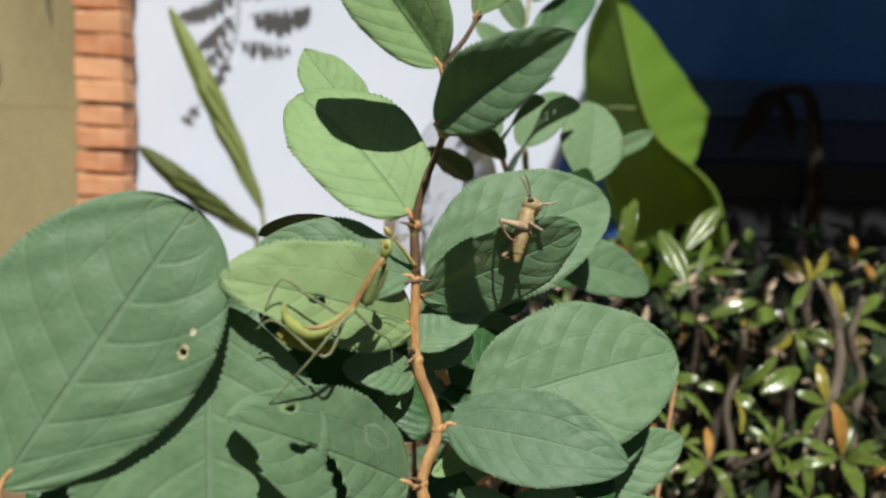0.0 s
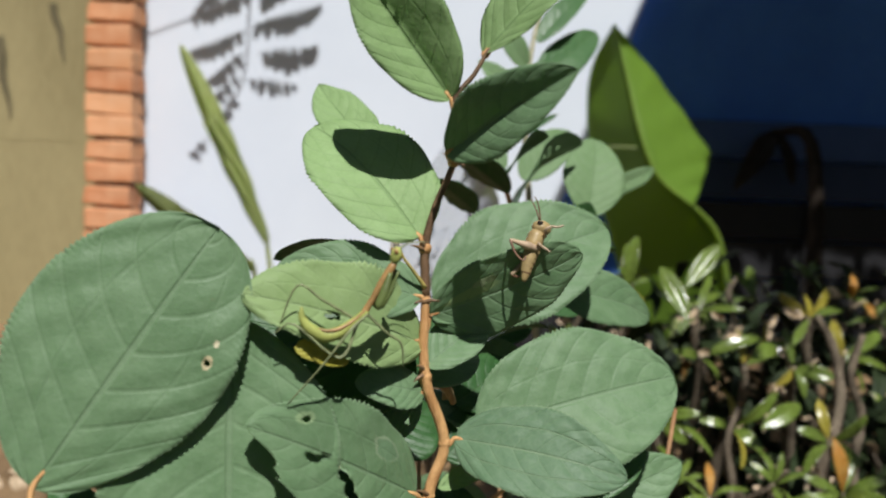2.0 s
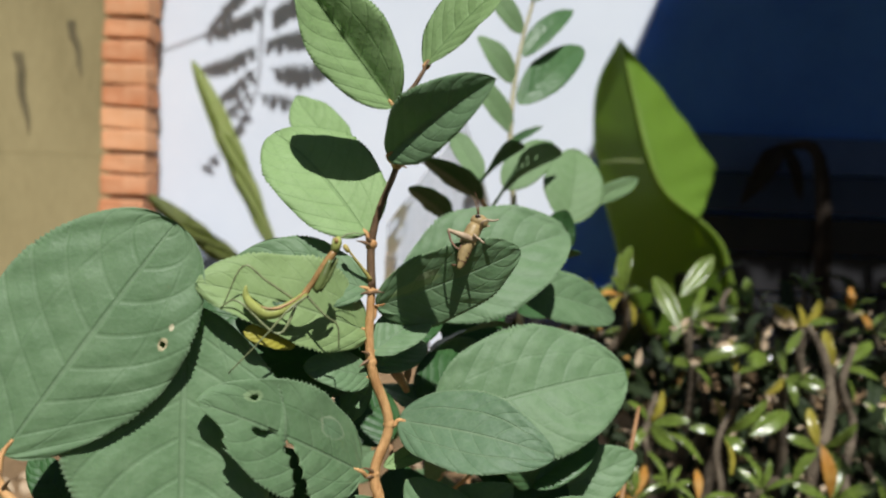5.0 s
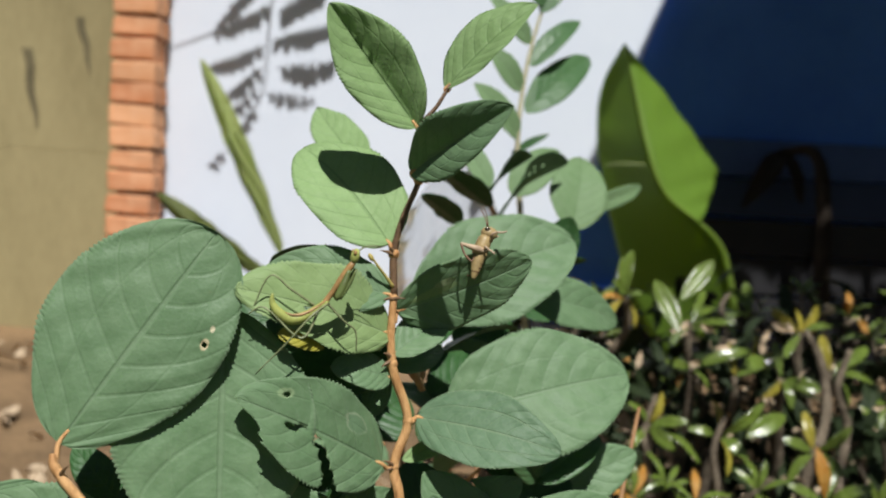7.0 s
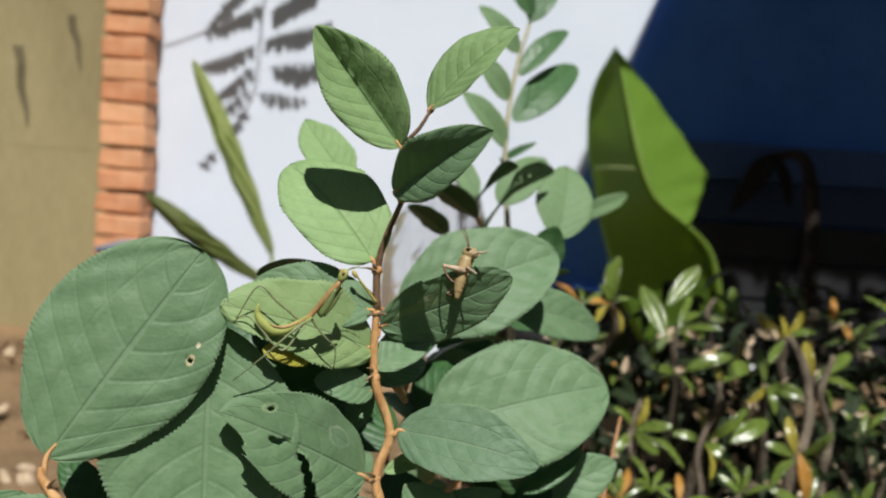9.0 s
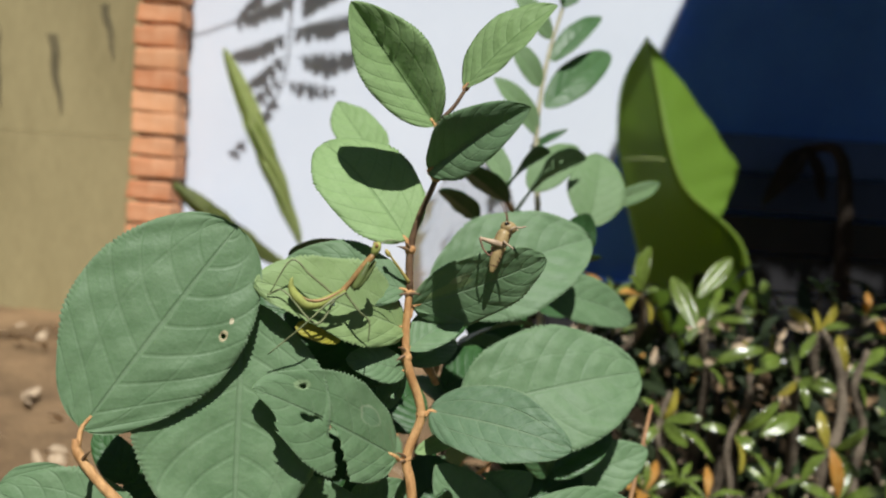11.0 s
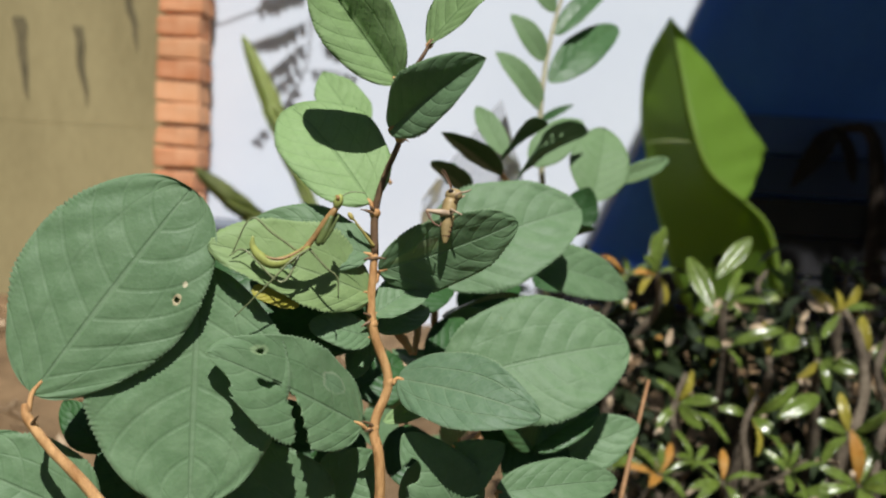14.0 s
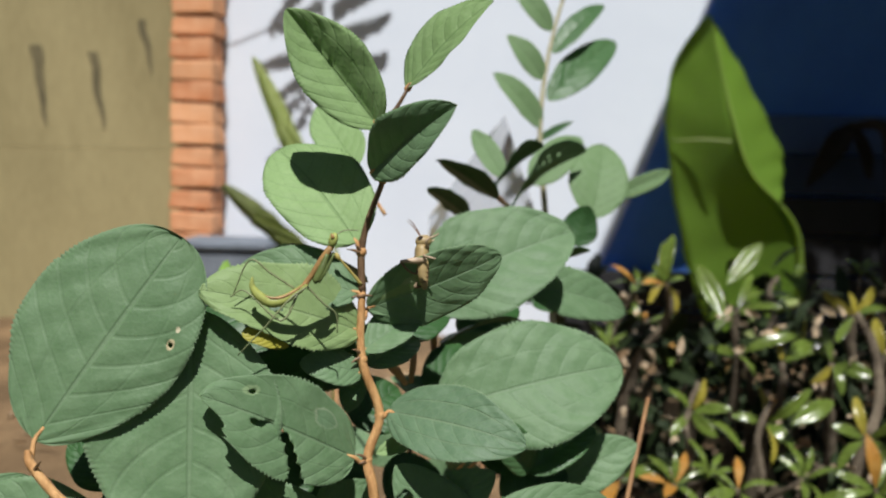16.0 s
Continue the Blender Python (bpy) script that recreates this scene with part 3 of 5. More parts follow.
# ---- the shrub with the two insects ----
def jujube():
    t = thing("jujube_shrub", (-0.01, 0.33, 0.0), "thorny green shrub with toothed oval leaves and orange stem", "shrub")
    st = rod([(0.01, 0.345, -0.02), (-0.004, 0.335, 0.2), (-0.012, 0.33, 0.36), (-0.0114, 0.3230, 0.4598), (-0.0151, 0.3241, 0.4835), (-0.0104, 0.3257, 0.5019), (-0.0169, 0.3244, 0.5215), (-0.0187, 0.3256, 0.5348), (-0.0186, 0.3281, 0.5525)],
             [0.0050, 0.0040, 0.0028, 0.0021, 0.0020, 0.0019, 0.0018, 0.0016, 0.0015], 12, 6, 0.05)
    part("stem", st, TAN_BARK, t, "slender orange-brown stem with zigzag joints")
    part("upper_stem", rod([(-0.0186, 0.3281, 0.5520), (-0.0194, 0.3295, 0.5681), (-0.0167, 0.3297, 0.5818), (-0.0108, 0.3291, 0.5981), (-0.0111, 0.3282, 0.6109), (-0.0111, 0.3279, 0.6192), (-0.0055, 0.3286, 0.6266), (-0.0005, 0.3294, 0.6356)],
                           [0.0016, 0.0015, 0.0012, 0.0011, 0.0009, 0.0009, 0.0008, 0.0006], 10, 6, 0.03), DARK_BARK, t, "dark purplish upper stem")
    for u in ((-0.0151, 0.3241, 0.4835), (-0.0104, 0.3257, 0.5019), (-0.0177, 0.3247, 0.5248), (-0.0194, 0.3295, 0.5681), (-0.0108, 0.3291, 0.5981)):
        part("node", blob(bmesh.new(), u, (0.0022, 0.0021, 0.0025), (20, 30, 0), 10, 7), TAN_BARK, t, "knobbly leaf joint")
    for a, b in (((-0.0107, 0.3280, 0.5977), (-0.0055, 0.3259, 0.5962)), ((-0.0112, 0.3281, 0.5981), (-0.0164, 0.3234, 0.6018)), ((-0.0193, 0.3284, 0.5678), (-0.0269, 0.3237, 0.5705)), ((-0.0194, 0.3285, 0.5687), (-0.0222, 0.3248, 0.5724)),
                 ((-0.0182, 0.3238, 0.5261), (-0.0231, 0.3195, 0.5234)), ((-0.0183, 0.3239, 0.5279), (-0.0221, 0.3192, 0.5309)), ((-0.0191, 0.3269, 0.5504), (-0.0237, 0.3229, 0.5503)), ((-0.0191, 0.3269, 0.5504), (-0.0114, 0.3250, 0.5513)),
                 ((-0.0150, 0.3231, 0.4843), (-0.0214, 0.3185, 0.4883)), ((-0.0150, 0.3230, 0.4829), (-0.0194, 0.3190, 0.4827)), ((-0.1210, 0.2635, 0.4960), (-0.1150, 0.2600, 0.5030))):
        b = Vector(a).lerp(Vector(b), 0.7)
        part("thorn", rod([a, (Vector(a) + Vector(b)) / 2 + Vector((0, 0, 0.0004)), b], [0.0009, 0.0006, 0.0001], 6, 3), THORN, t, "short sharp thorn")
    # side shoot that carries the largest leaf
    part("side_branch", rod([(-0.012, 0.33, 0.30), (-0.06, 0.30, 0.40), (-0.0860, 0.2680, 0.4545), (-0.1040, 0.2650, 0.4775), (-0.1150, 0.2640, 0.4890), (-0.1225, 0.2640, 0.4985), (-0.1240, 0.2650, 0.5030)],
                            [0.0036, 0.0030, 0.0022, 0.0019, 0.0017, 0.0016, 0.0010], 10, 6, 0.03), TAN_BARK, t, "smooth orange side shoot")
    # top of the shoot
    leaf(t, (-0.0126, 0.328, 0.6183), (-0.0469, 0.316, 0.662), 0.0293, -15, stalk=(-0.0109, 0.3276, 0.6153), skins=[LEAF_UNDER, LEAF_UNDER], fold=0.95, droop=-0.10, teeth=36, tooth=0.05, full=0.70, broad=0.86, quilt=0.008)
    leaf(t, (-0.0024, 0.331, 0.6339), (0.0315, 0.325, 0.6671), 0.0249, -22, stalk=(-0.0005, 0.3304, 0.6357), skins=[LEAF_UNDER, LEAF_UNDER], fold=0.55, droop=0.12, teeth=30, tooth=0.05, full=0.68, broad=0.95, quilt=0.007)
    leaf(t, (-0.0135, 0.317, 0.6006), (0.0214, 0.283, 0.6246), 0.0229, 0, stalk=(-0.0109, 0.3302, 0.5995), face=(-0.3, -0.9, 0.06), fold=0.75, droop=0.12, teeth=32, tooth=0.10, full=0.62, broad=1.0)
    leaf(t, (-0.0211, 0.329, 0.5721), (-0.0615, 0.3560, 0.6088), 0.0410, 8, stalk=(-0.0194, 0.3295, 0.5681), skins=[LEAF_UNDER, LEAF_UNDER], fold=0.25, droop=0.3, teeth=34, full=0.52, broad=0.9)
    leaf(t, (-0.048, 0.47, 0.6013), (-0.0804, 0.506, 0.6365), 0.0286, 0, skins=[LEAF_UNDER, LEAF_UNDER], fold=0.2, droop=0.0, teeth=34, full=0.66, stalk=(-0.030, 0.46, 0.575))
    # middle: the leaf with the hopper, and what hangs under it
    leaf(t, (-0.017, 0.331, 0.5448), (0.0369, 0.345, 0.5672), 0.0325, 0, stalk=(-0.0180, 0.3271, 0.5413), face=(-0.30, -0.80, -0.46), fold=0.12, droop=0.10, teeth=36, tooth=0.06, full=0.58, broad=0.90, across=12, skins=[SCRAPED_TOP, LEAF_UNDER], label="dark green leaf on which the grasshopper sits", quilt=0.001)
    leaf(t, (-0.0136, 0.455, 0.5284), (0.0765, 0.485, 0.5665), 0.0640, 0, fold=0.24, droop=0.16, teeth=44, tooth=0.07, full=0.58, broad=0.92, across=12, quilt=0.006, stalk=(-0.030, 0.46, 0.535), label="broad pale toothed leaf behind the grasshopper")
    leaf(t, (-0.0167, 0.3304, 0.5440), (0.0245, 0.3616, 0.5450), 0.0085, 20, fold=0.5, droop=0.05, teeth=30, full=0.6)
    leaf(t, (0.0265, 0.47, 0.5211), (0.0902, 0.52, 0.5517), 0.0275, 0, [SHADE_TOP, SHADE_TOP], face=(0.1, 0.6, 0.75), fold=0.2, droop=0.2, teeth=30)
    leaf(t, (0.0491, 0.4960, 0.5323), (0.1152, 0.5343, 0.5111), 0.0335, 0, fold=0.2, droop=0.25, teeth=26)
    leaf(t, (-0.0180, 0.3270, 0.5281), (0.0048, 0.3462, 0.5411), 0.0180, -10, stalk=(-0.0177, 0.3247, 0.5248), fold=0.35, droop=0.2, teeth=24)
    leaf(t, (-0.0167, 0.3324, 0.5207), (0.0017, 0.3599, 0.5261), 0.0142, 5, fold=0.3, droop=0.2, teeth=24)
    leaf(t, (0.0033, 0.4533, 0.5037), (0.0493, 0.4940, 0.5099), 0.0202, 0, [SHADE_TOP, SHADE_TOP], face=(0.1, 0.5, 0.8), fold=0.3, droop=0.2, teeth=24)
    leaf(t, (-0.0025, 0.4622, 0.4909), (0.0372, 0.5126, 0.4929), 0.0224, 10, fold=0.2, droop=0.2, teeth=24)
    part("young_shoot", rod([(-0.0189, 0.3273, 0.5553), (-0.0225, 0.3248, 0.5604), (-0.0252, 0.3231, 0.5640), (-0.0275, 0.3224, 0.5673)], [0.0008, 0.0006, 0.0005, 0.0003], 8, 5), YELLOW_STALK, t, "yellow-green young shoot")
    part("bud", blob(bmesh.new(), (-0.0277, 0.3224, 0.5670), (0.0010, 0.0010, 0.0018), (0, -35, 0), 10, 8), YELLOW_STALK, t, "small yellow bud")
    leaf(t, (-0.1562, 0.55, 0.5114), (-0.156, 0.56, 0.5337), 0.0100, 0, [YOUNG_TOP, YOUNG_TOP], fold=0.3, droop=0.1, teeth=0, tooth=0, stalk=(-0.1583, 0.55, 0.4955), label="small bright young leaf")
    # low on the right
    leaf(t, (0.0066, 0.405, 0.4811), (0.1004, 0.432, 0.5013), 0.0662, 0, fold=0.14, droop=0.16, teeth=46, tooth=0.065, full=0.54, broad=0.92, across=12, quilt=0.006)
    leaf(t, (-0.0069, 0.326, 0.5036), (0.0491, 0.309, 0.4976), 0.0321, -8, stalk=(-0.0104, 0.3257, 0.5019), skins=[NERVED_TOP, LEAF_UNDER], fold=0.18, droop=0.20, teeth=36, tooth=0.05, full=0.60, broad=0.86, across=12)
    leaf(t, (-0.0119, 0.3272, 0.4851), (0.0099, 0.3467, 0.4901), 0.0080, 10, fold=0.4, droop=0.1, teeth=14, skins=[LEAF_UNDER, LEAF_UNDER])
    leaf(t, (0.0539, 0.4085, 0.4500), (0.0303, 0.3915, 0.4853), 0.0195, 0, fold=0.4, droop=0.2, teeth=24, skins=[BACK_TOP, BACK_UNDER])
    leaf(t, (0.0528, 0.4084, 0.4494), (0.0881, 0.4300, 0.4668), 0.0204, -10, fold=0.4, droop=0.2, teeth=24, skins=[BACK_TOP, BACK_UNDER])
    leaf(t, (0.0353, 0.3434, 0.4523), (0.0896, 0.3685, 0.4523), 0.0231, 0, fold=0.2, droop=0.22, teeth=28, stalk=(0.0471, 0.3469, 0.4349))
    leaf(t, (0.0265, 0.3276, 0.4432), (-0.0025, 0.3210, 0.4831), 0.0295, 0, fold=0.15, droop=0.2, teeth=28, holes=[(0.75, 0.6, 0.08, 0.4)])
    leaf(t, (-0.0039, 0.3331, 0.4486), (0.0374, 0.3306, 0.4782), 0.0255, 10, fold=0.15, droop=0.2, teeth=28, holes=[(0.6, 0.9, 0.08, 0.35)])
    # middle left: the leaf with the mantis and its neighbours
    leaf(t, (-0.0193, 0.327, 0.5363), (-0.0723, 0.292, 0.5568), 0.0328, 0, stalk=(-0.0177, 0.3247, 0.5248), fold=0.16, droop=0.16, teeth=40, tooth=0.10, full=0.5, broad=0.84, skew=-0.15, wave=0.04, holes=[(0.56, 0.05, 0.028, 0.07), (0.60, 0.10, 0.03, 0.06)], skins=[TORN_TOP, BACK_UNDER], across=12, label="toothed leaf with a torn hole under the mantis")
    # Lobe coloured yellow to stand for the sunlight on it.
    leaf(t, (-0.0415, 0.3035, 0.5362), (-0.0573, 0.2935, 0.5411), 0.0092, -10, [YELLOW_TOP, YELLOW_TOP], fold=0.2, droop=0.2, teeth=9, tooth=0.3, full=0.4, name="torn_leaf_lobe", label="torn lobe of the leaf, coloured yellow for the sun on it")
    leaf(t, (-0.0179, 0.3250, 0.5194), (-0.0406, 0.3140, 0.5253), 0.0152, 6, fold=0.1, droop=0.2, teeth=30, full=0.5, stalk=(-0.0177, 0.3247, 0.5248))
    # Darkened leaf in place of the shadow under the mantis leaf.
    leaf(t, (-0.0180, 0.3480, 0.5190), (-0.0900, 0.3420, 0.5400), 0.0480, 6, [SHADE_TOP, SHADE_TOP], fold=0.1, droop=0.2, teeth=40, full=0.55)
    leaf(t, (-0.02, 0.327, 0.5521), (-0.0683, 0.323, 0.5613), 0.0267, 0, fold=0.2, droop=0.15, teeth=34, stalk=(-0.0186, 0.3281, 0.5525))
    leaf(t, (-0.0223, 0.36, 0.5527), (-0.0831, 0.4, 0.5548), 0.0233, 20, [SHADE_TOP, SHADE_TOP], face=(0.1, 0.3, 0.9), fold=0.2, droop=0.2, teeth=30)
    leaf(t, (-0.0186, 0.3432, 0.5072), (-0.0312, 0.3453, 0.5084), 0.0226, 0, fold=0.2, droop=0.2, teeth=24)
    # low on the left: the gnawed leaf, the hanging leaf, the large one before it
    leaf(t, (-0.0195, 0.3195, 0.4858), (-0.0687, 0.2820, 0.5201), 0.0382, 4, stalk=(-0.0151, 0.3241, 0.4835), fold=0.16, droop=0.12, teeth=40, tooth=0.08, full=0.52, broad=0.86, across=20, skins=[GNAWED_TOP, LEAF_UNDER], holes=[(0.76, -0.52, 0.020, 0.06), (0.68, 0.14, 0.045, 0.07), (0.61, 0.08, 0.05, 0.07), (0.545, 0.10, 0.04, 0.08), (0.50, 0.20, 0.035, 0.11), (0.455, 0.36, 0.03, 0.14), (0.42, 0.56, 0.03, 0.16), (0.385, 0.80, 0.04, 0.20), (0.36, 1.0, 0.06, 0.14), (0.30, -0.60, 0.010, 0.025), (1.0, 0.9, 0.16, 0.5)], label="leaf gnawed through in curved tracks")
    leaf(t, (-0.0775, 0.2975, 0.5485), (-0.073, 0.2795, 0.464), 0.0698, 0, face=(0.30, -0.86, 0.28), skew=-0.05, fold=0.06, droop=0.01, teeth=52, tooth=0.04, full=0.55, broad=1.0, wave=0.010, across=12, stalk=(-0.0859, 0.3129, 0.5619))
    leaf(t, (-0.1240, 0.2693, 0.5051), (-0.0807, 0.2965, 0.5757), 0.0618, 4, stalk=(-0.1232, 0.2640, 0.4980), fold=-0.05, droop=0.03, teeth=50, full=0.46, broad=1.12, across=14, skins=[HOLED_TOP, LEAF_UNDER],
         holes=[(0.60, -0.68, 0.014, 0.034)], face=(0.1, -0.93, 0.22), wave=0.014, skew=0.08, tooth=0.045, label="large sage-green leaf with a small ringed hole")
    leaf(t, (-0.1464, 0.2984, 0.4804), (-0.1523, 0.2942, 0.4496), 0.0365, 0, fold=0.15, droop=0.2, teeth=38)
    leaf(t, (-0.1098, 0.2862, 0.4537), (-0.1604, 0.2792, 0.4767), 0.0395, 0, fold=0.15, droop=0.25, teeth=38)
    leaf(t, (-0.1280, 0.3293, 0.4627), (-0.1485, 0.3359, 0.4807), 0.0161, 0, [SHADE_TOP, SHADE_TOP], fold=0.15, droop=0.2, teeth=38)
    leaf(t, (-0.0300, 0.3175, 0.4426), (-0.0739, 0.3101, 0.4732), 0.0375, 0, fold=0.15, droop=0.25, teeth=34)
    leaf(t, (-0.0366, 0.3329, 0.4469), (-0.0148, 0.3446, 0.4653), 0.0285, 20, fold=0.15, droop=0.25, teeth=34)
    # Filler leaves with the shrub's inner shade put into their colour.
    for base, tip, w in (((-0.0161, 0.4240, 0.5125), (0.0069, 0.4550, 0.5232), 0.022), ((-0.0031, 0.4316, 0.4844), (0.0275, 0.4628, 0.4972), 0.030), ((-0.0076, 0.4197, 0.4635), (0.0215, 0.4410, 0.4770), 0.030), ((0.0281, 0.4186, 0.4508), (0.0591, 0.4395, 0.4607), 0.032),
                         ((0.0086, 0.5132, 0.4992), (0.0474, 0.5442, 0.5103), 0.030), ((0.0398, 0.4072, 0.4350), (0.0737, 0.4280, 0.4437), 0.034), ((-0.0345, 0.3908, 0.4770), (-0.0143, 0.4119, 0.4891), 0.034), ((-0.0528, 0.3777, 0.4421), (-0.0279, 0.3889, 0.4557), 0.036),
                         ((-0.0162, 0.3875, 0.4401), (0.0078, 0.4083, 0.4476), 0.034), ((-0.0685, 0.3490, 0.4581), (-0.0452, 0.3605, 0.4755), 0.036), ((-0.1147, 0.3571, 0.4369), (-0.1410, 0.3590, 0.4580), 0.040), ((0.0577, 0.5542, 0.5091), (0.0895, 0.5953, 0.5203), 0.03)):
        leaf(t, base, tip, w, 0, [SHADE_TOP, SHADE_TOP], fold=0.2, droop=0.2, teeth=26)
    # leaves in the depth of the shrub
    rnd = random.Random(5)
    for k in range(16):
        at = Vector((rnd.uniform(-0.10, 0.09), rnd.uniform(0.42, 0.60), rnd.uniform(0.34, 0.46)))
        to = at + Vector((rnd.uniform(-0.06, 0.06), rnd.uniform(-0.03, 0.03), rnd.uniform(-0.03, 0.04)))
        leaf(t, at, to, rnd.uniform(0.03, 0.045), rnd.uniform(-40, 60), stalk=at + Vector((-0.02, 0.02, -0.03)), fold=0.2, droop=0.2, teeth=20)
    for k in range(5):
        x = -0.07 + 0.05 * k
        part("twig", rod([(-0.005, 0.335, 0.10 + 0.03 * k), (x * 0.6, 0.43, 0.28), (x, 0.52, 0.46)], [0.003, 0.0022, 0.0012], 7, 5, 0.05), BARK, t)
    return t


jujube()


def back_branch():
    t = thing("jujube_branch", (0.0963, 0.7733, 0.2598), "upright leafy shoot rising behind the shrub", "shrub")
    t.location.z = 0.0
    x, y, _ = t.location
    part("stem", rod([(x, y, -0.02), (x, y, 0.25), (0.0826, 0.7799, 0.4505), (0.0718, 0.7793, 0.5574), (0.0644, 0.7861, 0.6362), (0.0719, 0.8130, 0.7132), (0.0924, 0.8402, 0.7947), (0.1099, 0.8559, 0.8597)],
                     [0.005, 0.004, 0.0032, 0.0028, 0.0024, 0.0020, 0.0015, 0.0008], 8, 5), PALE_BARK, t, "pale slender stem")
    skins = [BACK_TOP, BACK_UNDER]
    pale = [BACK_UNDER, BACK_UNDER]
    leaf(t, (0.0714, 0.7986, 0.6637), (0.1399, 0.8746, 0.7296), 0.0367, 5, skins, fold=0.25, droop=0.2, teeth=24)
    leaf(t, (0.0660, 0.8003, 0.6837), (0.0313, 0.7937, 0.7231), 0.0257, 5, pale, fold=0.25, droop=0.2, teeth=24)
    leaf(t, (0.0754, 0.8126, 0.7090), (0.1257, 0.8574, 0.7624), 0.0245, -10, skins, fold=0.3, droop=0.2, teeth=24)
    leaf(t, (0.0731, 0.8145, 0.7306), (0.0324, 0.8080, 0.7717), 0.0250, 5, pale, fold=0.25, droop=0.2, teeth=24)
    leaf(t, (0.0834, 0.8274, 0.7634), (0.1116, 0.8512, 0.8064), 0.0234, 0, skins, fold=0.25, droop=0.2, teeth=24)
    leaf(t, (0.0853, 0.8280, 0.7700), (0.0565, 0.8214, 0.8098), 0.0239, 0, skins, fold=0.25, droop=0.2, teeth=24)
    leaf(t, (0.1055, 0.8539, 0.8370), (0.1408, 0.8776, 0.8789), 0.0225, 0, skins, fold=0.25, droop=0.2, teeth=24)
    leaf(t, (0.0654, 0.7864, 0.6389), (0.0199, 0.7704, 0.6855), 0.0292, 12, pale, fold=0.3, droop=0.2, teeth=24)
    leaf(t, (0.0328, 0.6219, 0.5942), (0.0090, 0.6450, 0.6296), 0.0188, 0, pale, fold=0.3, droop=0.1, teeth=24)
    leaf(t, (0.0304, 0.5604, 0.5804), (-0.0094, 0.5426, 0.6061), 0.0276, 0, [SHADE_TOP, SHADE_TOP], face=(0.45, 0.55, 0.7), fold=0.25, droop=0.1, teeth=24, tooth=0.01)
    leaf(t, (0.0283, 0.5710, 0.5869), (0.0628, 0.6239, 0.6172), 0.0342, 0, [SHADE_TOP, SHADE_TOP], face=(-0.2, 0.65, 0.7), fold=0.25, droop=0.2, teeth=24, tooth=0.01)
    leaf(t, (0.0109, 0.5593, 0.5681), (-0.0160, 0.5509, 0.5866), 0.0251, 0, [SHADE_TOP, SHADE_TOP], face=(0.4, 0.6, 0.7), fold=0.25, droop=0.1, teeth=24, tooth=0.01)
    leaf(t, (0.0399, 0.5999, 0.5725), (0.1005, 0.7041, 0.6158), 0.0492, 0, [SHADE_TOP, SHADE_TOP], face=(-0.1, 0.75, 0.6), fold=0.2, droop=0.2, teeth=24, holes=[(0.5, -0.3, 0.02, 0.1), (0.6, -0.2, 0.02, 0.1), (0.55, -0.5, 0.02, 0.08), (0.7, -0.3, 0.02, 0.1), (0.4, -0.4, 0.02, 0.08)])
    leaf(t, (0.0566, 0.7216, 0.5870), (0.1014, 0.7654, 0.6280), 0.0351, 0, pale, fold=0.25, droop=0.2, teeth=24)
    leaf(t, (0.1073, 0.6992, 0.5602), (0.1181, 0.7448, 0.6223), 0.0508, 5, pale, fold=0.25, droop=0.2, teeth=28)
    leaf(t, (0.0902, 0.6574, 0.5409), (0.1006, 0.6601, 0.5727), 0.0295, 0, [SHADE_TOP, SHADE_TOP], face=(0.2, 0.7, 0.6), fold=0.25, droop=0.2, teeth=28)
    leaf(t, (0.1367, 0.8009, 0.5758), (0.1964, 0.8432, 0.6001), 0.0184, 30, pale, fold=0.25, droop=0.2, teeth=24)
    leaf(t, (0.0608, 0.8052, 0.6249), (0.0961, 0.8070, 0.6452), 0.0087, 0, [SHADE_TOP, SHADE_TOP], fold=0.4, droop=0.1, teeth=0, tooth=0)
    for pts, r in (([(0.0723, 0.7783, 0.5469), (0.0478, 0.6793, 0.5621), (0.0301, 0.5706, 0.5824), (0.0259, 0.5617, 0.5946)], 0.0018), ([(0.0758, 0.7810, 0.5201), (0.0858, 0.7177, 0.5422), (0.1013, 0.6787, 0.5557), (0.1072, 0.6993, 0.5616)], 0.0016)):
        part("twig", rod(pts, [r] * (len(pts) - 1) + [r * 0.5], 6, 4), BARK, t)
    for pts in ([(-0.0103, 0.4147, 0.5205), (-0.0073, 0.4134, 0.5065), (-0.0082, 0.4122, 0.4922)], [(-0.0026, 0.4946, 0.5160), (-0.0043, 0.4928, 0.4956), (-0.0010, 0.4907, 0.4721)], [(-0.0143, 0.3543, 0.5194), (-0.0093, 0.3636, 0.5112), (-0.0059, 0.3729, 0.5026)]):
        part("dry_twig", rod(pts, [0.0016, 0.0022, 0.0014], 6, 4, 0.15), BARK, t, "pinkish dry twig")


back_branch()


